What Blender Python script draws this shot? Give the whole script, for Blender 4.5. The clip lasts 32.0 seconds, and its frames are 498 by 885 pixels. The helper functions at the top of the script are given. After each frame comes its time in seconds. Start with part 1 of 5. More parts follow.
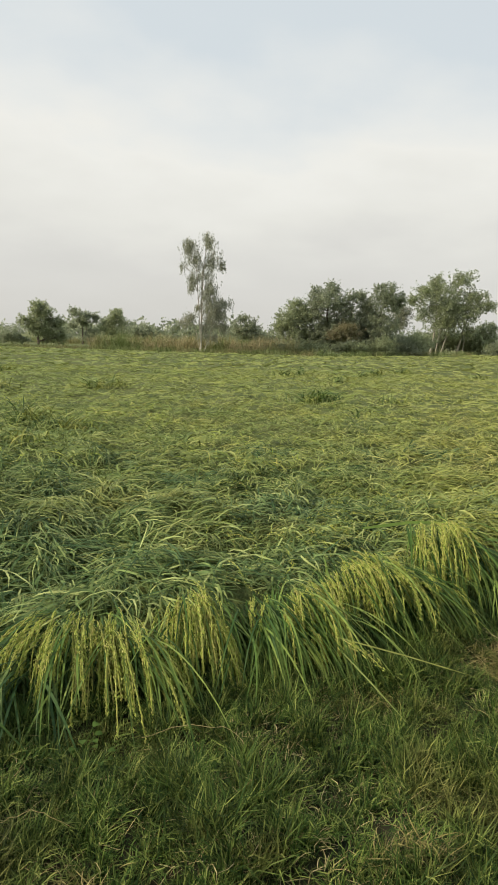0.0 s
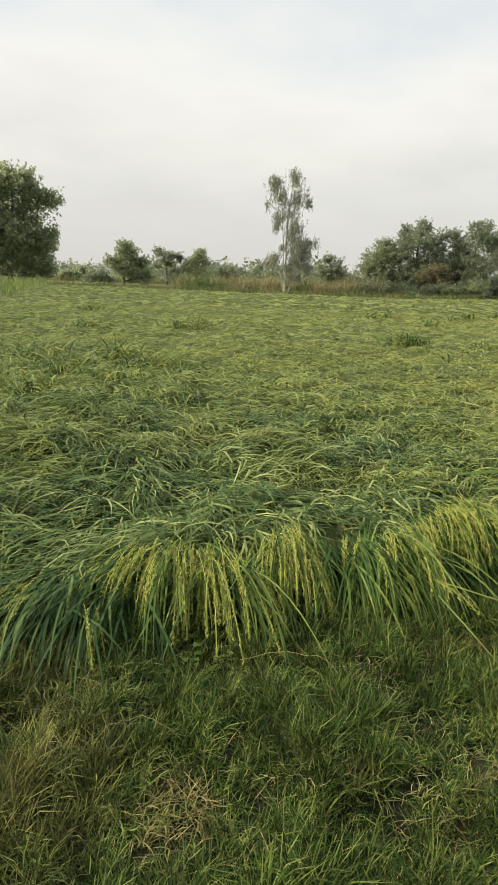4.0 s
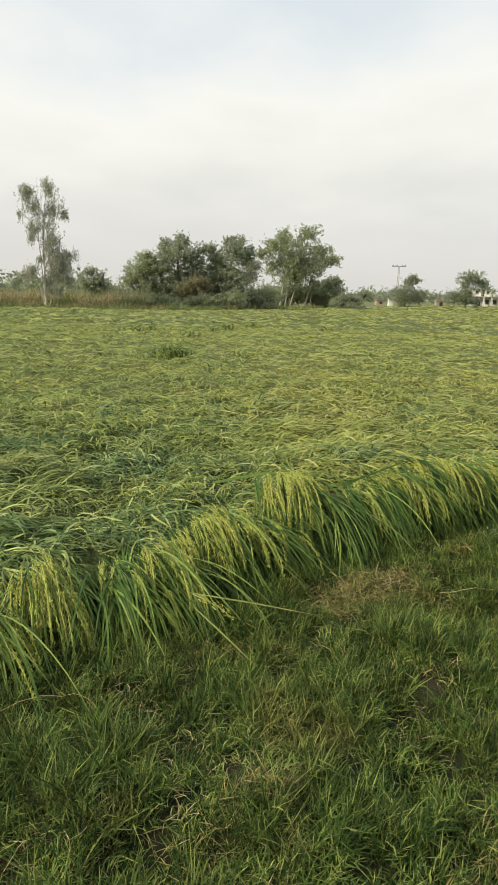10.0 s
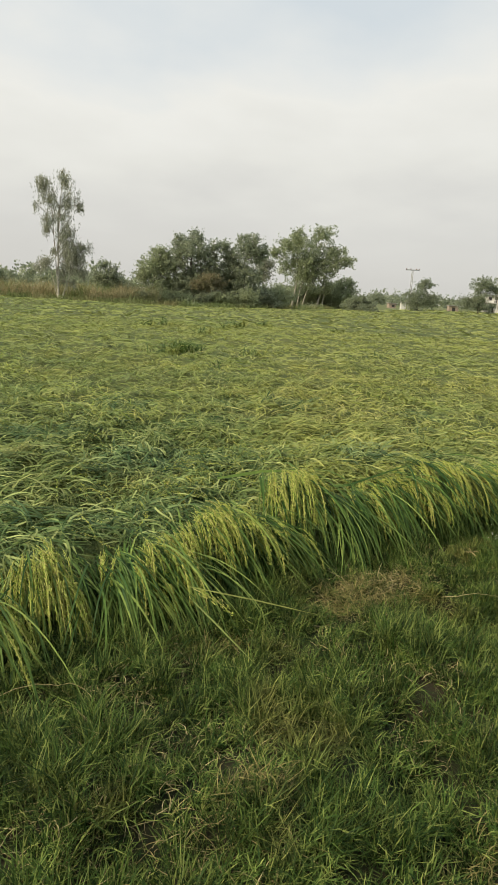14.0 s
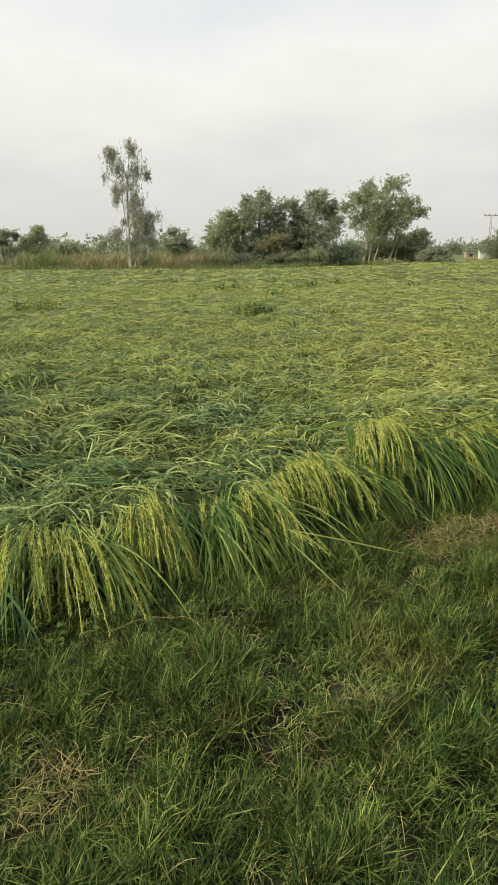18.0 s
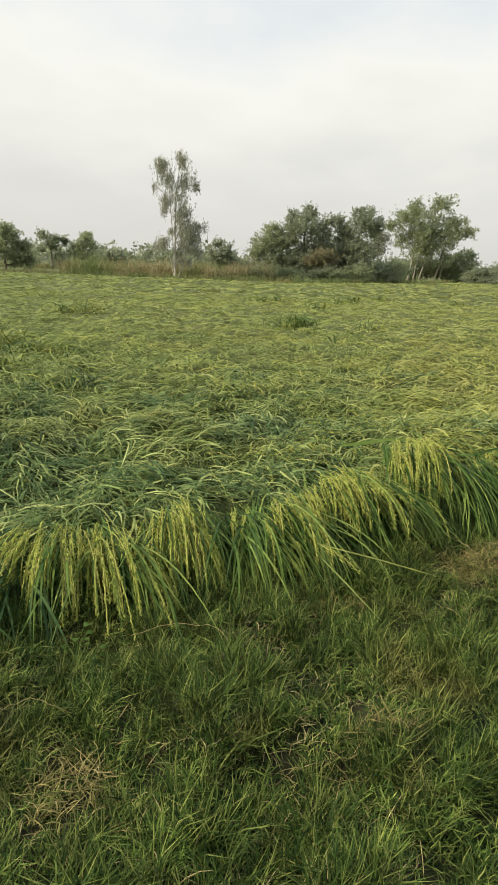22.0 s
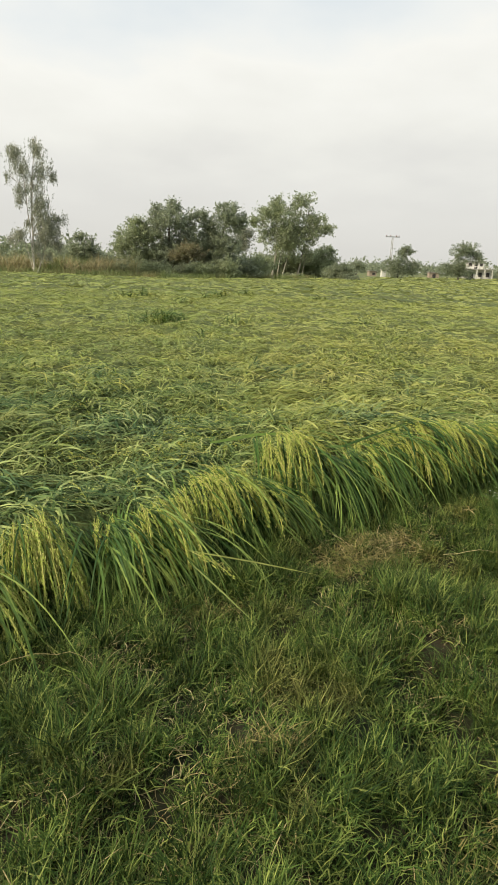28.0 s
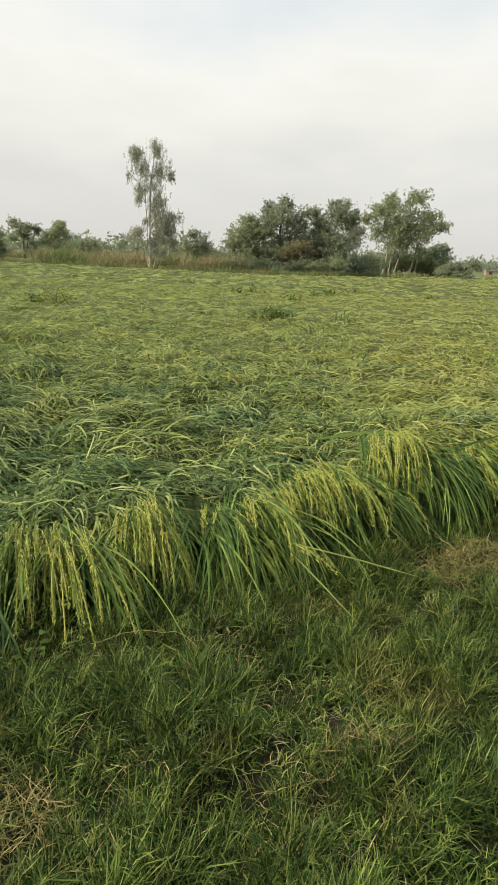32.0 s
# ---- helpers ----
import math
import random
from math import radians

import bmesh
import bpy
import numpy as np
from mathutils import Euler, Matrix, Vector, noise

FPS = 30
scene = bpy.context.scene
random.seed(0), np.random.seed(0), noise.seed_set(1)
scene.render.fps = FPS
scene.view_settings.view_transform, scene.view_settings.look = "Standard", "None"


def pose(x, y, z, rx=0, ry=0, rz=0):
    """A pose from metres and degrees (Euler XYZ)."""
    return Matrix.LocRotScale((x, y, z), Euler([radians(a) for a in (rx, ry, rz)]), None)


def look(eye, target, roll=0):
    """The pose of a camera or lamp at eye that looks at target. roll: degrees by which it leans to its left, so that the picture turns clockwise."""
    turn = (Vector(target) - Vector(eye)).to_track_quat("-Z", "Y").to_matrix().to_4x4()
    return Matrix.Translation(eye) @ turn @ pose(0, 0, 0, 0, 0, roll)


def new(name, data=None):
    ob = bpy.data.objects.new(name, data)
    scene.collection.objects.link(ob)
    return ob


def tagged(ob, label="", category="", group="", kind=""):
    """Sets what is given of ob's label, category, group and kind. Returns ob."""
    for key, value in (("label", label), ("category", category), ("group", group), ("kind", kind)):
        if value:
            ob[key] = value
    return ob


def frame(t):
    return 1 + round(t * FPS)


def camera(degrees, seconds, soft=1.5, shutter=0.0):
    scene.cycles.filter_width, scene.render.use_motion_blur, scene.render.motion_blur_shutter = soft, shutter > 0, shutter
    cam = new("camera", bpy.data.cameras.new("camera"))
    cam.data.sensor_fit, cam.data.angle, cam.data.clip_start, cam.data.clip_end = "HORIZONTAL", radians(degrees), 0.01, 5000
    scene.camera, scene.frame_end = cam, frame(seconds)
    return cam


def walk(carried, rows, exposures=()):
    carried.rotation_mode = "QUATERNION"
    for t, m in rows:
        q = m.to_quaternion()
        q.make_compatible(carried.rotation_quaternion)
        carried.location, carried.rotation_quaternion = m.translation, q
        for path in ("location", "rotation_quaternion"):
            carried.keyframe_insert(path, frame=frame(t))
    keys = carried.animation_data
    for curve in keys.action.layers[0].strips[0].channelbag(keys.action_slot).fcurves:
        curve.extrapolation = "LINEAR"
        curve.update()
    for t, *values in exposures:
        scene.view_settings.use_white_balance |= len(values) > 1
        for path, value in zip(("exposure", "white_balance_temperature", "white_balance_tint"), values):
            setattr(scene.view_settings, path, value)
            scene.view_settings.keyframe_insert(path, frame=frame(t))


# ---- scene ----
# the way of the camera: a slow, hand-held pan on one spot beside the field
def turned(x, y, z, yaw, pitch, roll):
    return pose(x, y, z, 90 + pitch, 0, -yaw) @ pose(0, 0, 0, 0, 0, roll)


cam = camera(42.05, 32.0, soft=1.7)
PATH = [
    (0.0, turned(-0.011, -0.004, 1.533, 4.420, -9.149, 1.651)),
    (0.5, turned(-0.027, -0.009, 1.532, 3.670, -10.056, 1.733)),
    (1.0, turned(-0.035, -0.007, 1.529, 2.421, -10.643, 1.815)),
    (1.5, turned(-0.042, -0.006, 1.518, -0.003, -13.231, -0.252)),
    (2.0, turned(-0.044, -0.000, 1.509, -1.328, -13.273, -1.070)),
    (2.5, turned(-0.067, -0.000, 1.495, -2.133, -14.424, 0.523)),
    (4.5, turned(-0.102, -0.032, 1.521, -1.971, -14.263, 2.569)),
    (5.0, turned(-0.080, -0.035, 1.533, 0.901, -13.981, 2.514)),
    (5.5, turned(-0.061, -0.027, 1.540, 3.389, -13.265, 2.108)),
    (6.0, turned(-0.049, -0.027, 1.550, 4.459, -12.636, 1.440)),
    (6.5, turned(-0.051, -0.028, 1.550, 4.737, -12.513, 1.962)),
    (7.0, turned(-0.043, -0.024, 1.545, 5.464, -12.494, 2.257)),
    (7.5, turned(-0.014, -0.024, 1.547, 8.766, -12.179, 2.275)),
    (8.0, turned(0.011, -0.029, 1.551, 10.803, -12.183, 1.909)),
    (8.5, turned(0.014, -0.031, 1.555, 11.181, -11.935, 1.971)),
    (9.0, turned(0.029, -0.013, 1.545, 12.688, -12.058, 1.570)),
    (9.5, turned(0.048, -0.001, 1.544, 15.628, -11.915, 1.356)),
    (10.0, turned(0.056, 0.009, 1.542, 17.275, -12.755, 1.546)),
    (10.5, turned(0.057, 0.009, 1.539, 17.280, -12.920, 1.759)),
    (11.0, turned(0.062, 0.007, 1.541, 17.444, -12.402, 1.498)),
    (11.5, turned(0.099, 0.016, 1.532, 20.257, -9.964, -0.249)),
    (12.0, turned(0.138, 0.023, 1.522, 27.258, -9.259, -0.421)),
    (12.5, turned(0.114, 0.014, 1.526, 24.782, -10.337, 1.724)),
    (13.0, turned(0.089, 0.016, 1.528, 19.857, -11.528, 3.455)),
    (13.5, turned(0.063, 0.019, 1.524, 16.732, -12.107, 4.397)),
    (14.0, turned(0.066, 0.021, 1.525, 16.649, -12.897, 3.464)),
    (14.5, turned(0.069, 0.020, 1.530, 16.602, -12.716, 2.981)),
    (16.5, turned(0.061, 0.024, 1.531, 16.133, -13.466, 2.658)),
    (17.0, turned(0.030, 0.014, 1.541, 14.253, -15.113, 2.017)),
    (17.5, turned(-0.032, -0.026, 1.516, 13.223, -14.460, 2.490)),
    (18.0, turned(-0.036, -0.071, 1.482, 9.939, -16.323, -0.231)),
    (18.5, turned(-0.009, -0.059, 1.486, 5.465, -13.643, -0.269)),
    (19.0, turned(-0.017, -0.056, 1.482, 6.015, -13.731, 0.990)),
    (19.5, turned(-0.036, -0.068, 1.473, 5.481, -12.599, 1.644)),
    (20.0, turned(-0.031, -0.064, 1.472, 6.833, -15.191, -0.110)),
    (20.5, turned(-0.041, -0.063, 1.473, 7.043, -14.518, 0.929)),
    (21.0, turned(-0.037, -0.060, 1.471, 7.179, -14.857, 1.233)),
    (21.5, turned(-0.043, -0.060, 1.470, 7.281, -15.389, 1.729)),
    (22.0, turned(-0.043, -0.065, 1.474, 6.843, -15.299, 2.074)),
    (22.5, turned(-0.041, -0.062, 1.473, 6.724, -15.618, 1.821)),
    (23.0, turned(-0.043, -0.061, 1.469, 6.147, -15.832, 2.050)),
    (23.5, turned(-0.043, -0.059, 1.465, 5.682, -16.132, 2.244)),
    (24.0, turned(-0.044, -0.061, 1.468, 5.796, -16.105, 2.107)),
    (24.5, turned(-0.046, -0.063, 1.470, 5.789, -15.972, 2.064)),
    (25.0, turned(0.022, -0.068, 1.523, 11.127, -15.698, -0.918)),
    (25.5, turned(0.055, -0.073, 1.543, 19.087, -14.172, -0.217)),
    (27.5, turned(0.046, 0.114, 1.451, 21.298, -14.985, 2.446)),
    (28.0, turned(0.037, 0.117, 1.441, 18.284, -15.266, 2.386)),
    (28.5, turned(0.015, 0.119, 1.427, 14.657, -16.891, 4.220)),
    (29.0, turned(0.004, 0.113, 1.426, 10.065, -16.532, 3.078)),
    (29.5, turned(-0.002, 0.112, 1.427, 9.062, -16.189, 3.157)),
    (30.0, turned(-0.004, 0.119, 1.423, 9.342, -16.366, 3.027)),
    (30.5, turned(-0.003, 0.118, 1.424, 9.554, -16.450, 2.893)),
    (31.0, turned(-0.001, 0.117, 1.425, 9.647, -16.246, 2.814)),
    (31.5, turned(-0.001, 0.110, 1.428, 9.835, -16.033, 2.808)),
    (32.0, turned(-0.002, 0.109, 1.426, 9.112, -15.851, 2.787)),
]
EXPOSURES = [(0.0, 0.0), (1.0, 0.0), (2.0, 0.1), (2.5, 0.10), (5.0, 0.12), (9.0, 0.14), (11.0, 0.15), (12.0, 0.01), (13.0, -0.03), (14.0, -0.02), (17.0, 0.07), (19.0, 0.13), (32.0, 0.13)]
walk(cam, PATH, EXPOSURES)

# ---- world, sun ----
SUN_AZ, SUN_EL = 262.0, 33.0     # compass degrees clockwise from the field's far side (+y)


def make_world():
    w = bpy.data.worlds.new("overcast_sky")
    w.use_nodes = True
    scene.world = w
    nt = w.node_tree
    nt.nodes.clear()
    N, L = nt.nodes.new, nt.links.new
    out, bg = N("ShaderNodeOutputWorld"), N("ShaderNodeBackground")
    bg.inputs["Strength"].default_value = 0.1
    sky = N("ShaderNodeTexSky")
    sky.sky_type = "NISHITA"
    sky.sun_disc = False
    sky.sun_elevation, sky.sun_rotation = radians(SUN_EL), radians(SUN_AZ)
    sky.dust_density = 3.0
    co, sep = N("ShaderNodeTexCoord"), N("ShaderNodeSeparateXYZ")
    L(co.outputs["Generated"], sep.inputs[0])

    def m(op, a, b=0.0):
        n = N("ShaderNodeMath")
        n.operation = op
        for i, v in enumerate((a, b)):
            if isinstance(v, (int, float)):
                n.inputs[i].default_value = v
            else:
                L(v, n.inputs[i])
        return n.outputs[0]
    up = m("MAXIMUM", sep.outputs["Z"], 0.0)
    flat = m("ADD", up, 0.25)
    vec = N("ShaderNodeCombineXYZ")
    L(m("DIVIDE", sep.outputs["X"], flat), vec.inputs[0])
    L(m("DIVIDE", sep.outputs["Y"], flat), vec.inputs[1])
    noise_a, noise_b = N("ShaderNodeTexNoise"), N("ShaderNodeTexNoise")
    for n, s, d in ((noise_a, 0.8, 4.0), (noise_b, 2.6, 6.0)):
        n.inputs["Scale"].default_value, n.inputs["Detail"].default_value = s, d
        L(vec.outputs[0], n.inputs["Vector"])
    wob = m("ADD", m("MULTIPLY", m("SUBTRACT", noise_a.outputs[0], 0.5), 0.42), m("MULTIPLY", m("SUBTRACT", noise_b.outputs[0], 0.5), 0.22))
    high = m("ADD", up, m("MULTIPLY", wob, m("MINIMUM", m("MULTIPLY", up, 4.0), 1.0)))
    ramp = N("ShaderNodeValToRGB")
    L(high, ramp.inputs[0])
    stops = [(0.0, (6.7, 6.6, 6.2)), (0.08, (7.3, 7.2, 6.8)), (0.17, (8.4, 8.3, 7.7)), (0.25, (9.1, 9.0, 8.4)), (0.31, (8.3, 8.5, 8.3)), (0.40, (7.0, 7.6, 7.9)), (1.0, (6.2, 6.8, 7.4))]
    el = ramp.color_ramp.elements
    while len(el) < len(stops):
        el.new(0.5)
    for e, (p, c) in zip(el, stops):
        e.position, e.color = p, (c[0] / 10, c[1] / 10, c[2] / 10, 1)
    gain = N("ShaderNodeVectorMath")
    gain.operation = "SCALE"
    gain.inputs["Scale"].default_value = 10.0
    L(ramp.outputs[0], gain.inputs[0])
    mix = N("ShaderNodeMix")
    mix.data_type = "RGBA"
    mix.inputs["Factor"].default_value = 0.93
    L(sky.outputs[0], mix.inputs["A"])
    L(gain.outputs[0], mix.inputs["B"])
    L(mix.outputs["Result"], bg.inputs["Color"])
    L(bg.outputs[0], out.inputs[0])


make_world()
sun_data = bpy.data.lights.new("sun", "SUN")
sun_data.energy, sun_data.angle, sun_data.color = 5.0, radians(6), (1.0, 0.89, 0.68)
sun = new("sun", sun_data)
_a, _e = radians(SUN_AZ), radians(SUN_EL)
sun.matrix_world = look((math.sin(_a) * math.cos(_e) * 50, math.cos(_a) * math.cos(_e) * 50, math.sin(_e) * 50), (0, 0, 0))


# ---- materials ----
def base_material(name):
    mat = bpy.data.materials.new(name)
    mat.use_nodes = True
    nt = mat.node_tree
    nt.nodes.clear()
    return mat, nt.nodes.new, nt.links.new


def ramp_node(N, colours):
    r = N("ShaderNodeValToRGB")
    el = r.color_ramp.elements
    while len(el) < len(colours):
        el.new(0.5)
    for i, (e, c) in enumerate(zip(el, colours)):
        e.position, e.color = i / (len(colours) - 1), (*c, 1)
    return r


def leaf_material(name, colours, patch=None, patch_scale=0.5, patch_low=0.45, patch_high=0.65, see_through=0.3, rough=0.6, gloss=0.18, patch_bearing=0.0, tone=(35.0, 0.7, 1.3), thin=1.0):
    """Blades and leaves: one tone a blade, patches of a second range of tones over the plot, light through the blade."""
    mat, N, L = base_material(name)
    geo = N("ShaderNodeNewGeometry")
    r1 = ramp_node(N, colours)
    info, add, fr = N("ShaderNodeObjectInfo"), N("ShaderNodeMath"), N("ShaderNodeMath")
    add.operation, fr.operation = "ADD", "FRACT"
    L(geo.outputs["Random Per Island"], add.inputs[0])
    L(info.outputs["Random"], add.inputs[1])
    L(add.outputs[0], fr.inputs[0])
    L(fr.outputs[0], r1.inputs[0])
    colour = r1.outputs[0]
    co = N("ShaderNodeTexCoord")
    if patch:
        r2 = ramp_node(N, patch)
        L(fr.outputs[0], r2.inputs[0])
        n = N("ShaderNodeTexNoise")
        n.inputs["Scale"].default_value, n.inputs["Detail"].default_value = patch_scale, 4
        L(co.outputs["Object"], n.inputs["Vector"])
        mr = N("ShaderNodeMapRange")
        mr.inputs["From Min"].default_value, mr.inputs["From Max"].default_value = patch_low, patch_high
        amount = n.outputs[0]
        if patch_bearing:
            # the second tones shift with bearing, from one side of the plot to the other
            sep, turn, gain = N("ShaderNodeSeparateXYZ"), N("ShaderNodeMath"), N("ShaderNodeMath")
            turn.operation, gain.operation = "ARCTAN2", "MULTIPLY_ADD"
            L(co.outputs["Object"], sep.inputs[0])
            L(sep.outputs["X"], turn.inputs[0])
            L(sep.outputs["Y"], turn.inputs[1])
            L(turn.outputs[0], gain.inputs[0])
            gain.inputs[1].default_value = patch_bearing
            L(amount, gain.inputs[2])
            amount = gain.outputs[0]
        L(amount, mr.inputs["Value"])
        mix = N("ShaderNodeMix")
        mix.data_type = "RGBA"
        L(mr.outputs[0], mix.inputs["Factor"])
        L(colour, mix.inputs["A"])
        L(r2.outputs[0], mix.inputs["B"])
        colour = mix.outputs["Result"]
    fine = N("ShaderNodeTexNoise")
    fine.inputs["Scale"].default_value, fine.inputs["Detail"].default_value = tone[0], 3
    L(co.outputs["Object"], fine.inputs["Vector"])
    hsv = N("ShaderNodeHueSaturation")
    mv = N("ShaderNodeMapRange")
    mv.inputs["From Min"].default_value, mv.inputs["From Max"].default_value = 0.25, 0.75
    mv.inputs["To Min"].default_value, mv.inputs["To Max"].default_value = tone[1], tone[2]
    L(fine.outputs[0], mv.inputs["Value"])
    L(mv.outputs[0], hsv.inputs["Value"])
    L(colour, hsv.inputs["Color"])
    bs, tr, mx, out = N("ShaderNodeBsdfPrincipled"), N("ShaderNodeBsdfTranslucent"), N("ShaderNodeMixShader"), N("ShaderNodeOutputMaterial")
    bs.inputs["Roughness"].default_value = rough
    bs.inputs["Specular IOR Level"].default_value = gloss
    L(hsv.outputs[0], bs.inputs["Base Color"])
    through_leaf = N("ShaderNodeHueSaturation")
    # thin above 1 lifts the light let through, to lighten far crowns
    through_leaf.inputs["Value"].default_value = thin
    L(hsv.outputs[0], through_leaf.inputs["Color"])
    L(through_leaf.outputs[0], tr.inputs["Color"])
    mx.inputs[0].default_value = see_through
    L(bs.outputs[0], mx.inputs[1])
    L(tr.outputs[0], mx.inputs[2])
    L(mx.outputs[0], out.inputs[0])
    return mat


def rough_material(name, a, b, scale, detail=6, rough=0.9, bump=0.4, bump_scale=None, c=None, scale2=None, metallic=0.0, distance=0.02):
    """A solid surface: two tones mottled by noise, a third at a larger scale, and relief."""
    mat, N, L = base_material(name)
    co = N("ShaderNodeTexCoord")
    n = N("ShaderNodeTexNoise")
    n.inputs["Scale"].default_value, n.inputs["Detail"].default_value, n.inputs["Roughness"].default_value = scale, detail, 0.65
    L(co.outputs["Object"], n.inputs["Vector"])
    r = ramp_node(N, [a, a, b, b])
    L(n.outputs[0], r.inputs[0])
    colour = r.outputs[0]
    if c:
        n2 = N("ShaderNodeTexNoise")
        n2.inputs["Scale"].default_value, n2.inputs["Detail"].default_value = scale2, 3
        L(co.outputs["Object"], n2.inputs["Vector"])
        mr = N("ShaderNodeMapRange")
        mr.inputs["From Min"].default_value, mr.inputs["From Max"].default_value = 0.42, 0.62
        L(n2.outputs[0], mr.inputs["Value"])
        mix = N("ShaderNodeMix")
        mix.data_type = "RGBA"
        L(mr.outputs[0], mix.inputs["Factor"])
        L(colour, mix.inputs["A"])
        mix.inputs["B"].default_value = (*c, 1)
        colour = mix.outputs["Result"]
    bs, out = N("ShaderNodeBsdfPrincipled"), N("ShaderNodeOutputMaterial")
    bs.inputs["Roughness"].default_value, bs.inputs["Metallic"].default_value = rough, metallic
    bs.inputs["Specular IOR Level"].default_value = 0.25
    L(colour, bs.inputs["Base Color"])
    if bump:
        nb = N("ShaderNodeTexNoise")
        nb.inputs["Scale"].default_value, nb.inputs["Detail"].default_value = bump_scale or scale * 3, 5
        L(co.outputs["Object"], nb.inputs["Vector"])
        bp = N("ShaderNodeBump")
        bp.inputs["Strength"].default_value, bp.inputs["Distance"].default_value = bump, distance
        L(nb.outputs[0], bp.inputs["Height"])
        L(bp.outputs[0], bs.inputs["Normal"])
    L(bs.outputs[0], out.inputs[0])
    return mat


MAT = {}
MAT["ground"] = rough_material("field_soil_and_turf", (0.07, 0.10, 0.03), (0.13, 0.16, 0.05), 0.35, c=(0.15, 0.15, 0.06), scale2=0.04, bump_scale=14)
# Thatch coloured near black, so the shade between grass tufts is painted in.
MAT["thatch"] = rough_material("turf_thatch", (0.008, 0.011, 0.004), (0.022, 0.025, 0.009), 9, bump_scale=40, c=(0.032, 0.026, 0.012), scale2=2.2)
# Litter toned below the leaves: shade low in the crop is in its colour.
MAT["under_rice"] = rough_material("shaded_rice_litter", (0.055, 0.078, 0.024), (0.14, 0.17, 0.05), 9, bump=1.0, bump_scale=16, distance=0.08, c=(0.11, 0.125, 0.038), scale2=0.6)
RICE_GREEN = [(0.12, 0.18, 0.062), (0.175, 0.24, 0.078), (0.24, 0.305, 0.095), (0.33, 0.38, 0.128)]
RICE_YELLOW = [(0.20, 0.24, 0.068), (0.28, 0.31, 0.084), (0.36, 0.37, 0.10), (0.44, 0.42, 0.14)]
MAT["rice_leaf"] = leaf_material("rice_leaf", RICE_GREEN, RICE_YELLOW, 0.5, 0.36, 0.72, see_through=0.22, patch_bearing=0.3, tone=(9.0, 0.65, 1.35))
MAT["rice_leaf_green"] = leaf_material("rice_leaf_green", [(0.045, 0.085, 0.03), (0.105, 0.16, 0.054), (0.195, 0.255, 0.083), (0.36, 0.40, 0.15)], [(0.17, 0.212, 0.06), (0.24, 0.278, 0.075), (0.315, 0.335, 0.09), (0.40, 0.395, 0.13)], 0.6, 0.45, 0.76, see_through=0.16, gloss=0.1, patch_bearing=0.17, tone=(9.0, 0.6, 1.45))
MAT["rice_leaf_blue"] = leaf_material("bluish_rice_leaf", [(0.036, 0.075, 0.03), (0.085, 0.14, 0.055), (0.17, 0.235, 0.088), (0.34, 0.385, 0.15)], [(0.13, 0.17, 0.055), (0.24, 0.275, 0.085), (0.35, 0.36, 0.12)], 1.3, 0.5, 0.66, see_through=0.16, gloss=0.12, tone=(9.0, 0.6, 1.45))
# Ripe far rice, its tones drawn together to put haze into the colour.
MAT["rice_leaf_ripe_hazed"] = leaf_material("rice_leaf_ripe_hazed", [(0.205, 0.265, 0.083), (0.25, 0.305, 0.095), (0.30, 0.345, 0.108)], [(0.285, 0.325, 0.092), (0.335, 0.362, 0.108), (0.385, 0.395, 0.128)], 0.25, 0.34, 0.70, see_through=0.22, patch_bearing=0.33, tone=(1.2, 0.84, 1.16))
# Deep green edge leaves, darkened further to paint in shade under the overhang.
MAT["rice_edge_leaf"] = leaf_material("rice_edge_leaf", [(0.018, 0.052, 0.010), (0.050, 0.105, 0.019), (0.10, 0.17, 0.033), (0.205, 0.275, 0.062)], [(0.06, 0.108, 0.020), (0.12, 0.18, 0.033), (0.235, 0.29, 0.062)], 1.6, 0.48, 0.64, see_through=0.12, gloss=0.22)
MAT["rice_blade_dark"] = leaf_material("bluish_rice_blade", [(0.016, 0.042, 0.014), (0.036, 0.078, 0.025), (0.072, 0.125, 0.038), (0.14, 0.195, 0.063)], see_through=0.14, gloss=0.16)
MAT["panicle"] = leaf_material("ripening_grain", [(0.27, 0.345, 0.06), (0.33, 0.385, 0.075), (0.40, 0.415, 0.10), (0.45, 0.415, 0.135)], see_through=0.22, rough=0.6)
MAT["grass"] = leaf_material("bank_grass", [(0.010, 0.028, 0.005), (0.036, 0.070, 0.013), (0.090, 0.134, 0.026), (0.215, 0.245, 0.062)], [(0.058, 0.064, 0.015), (0.13, 0.125, 0.032), (0.27, 0.23, 0.08)], 1.7, 0.54, 0.72, see_through=0.12, gloss=0.14, patch_bearing=-0.07, tone=(8.0, 0.4, 1.65))
MAT["straw"] = leaf_material("dead_straw", [(0.22, 0.17, 0.07), (0.36, 0.29, 0.13), (0.48, 0.40, 0.21)], see_through=0.1, rough=0.7)
MAT["dead_brown"] = leaf_material("dead_brown_grass", [(0.085, 0.08, 0.024), (0.165, 0.145, 0.048), (0.30, 0.26, 0.10)], see_through=0.1, rough=0.75)
MAT["verge"] = leaf_material("rough_verge_grass", [(0.10, 0.145, 0.05), (0.16, 0.20, 0.07), (0.23, 0.26, 0.10)], [(0.22, 0.20, 0.09), (0.30, 0.27, 0.13)], 0.4, 0.48, 0.62, see_through=0.3)
MAT["dry_reed"] = leaf_material("dry_reed", [(0.24, 0.21, 0.11), (0.38, 0.32, 0.17), (0.46, 0.39, 0.23), (0.20, 0.23, 0.09)], [(0.12, 0.17, 0.06), (0.20, 0.24, 0.08)], 0.3, 0.45, 0.6, see_through=0.2)
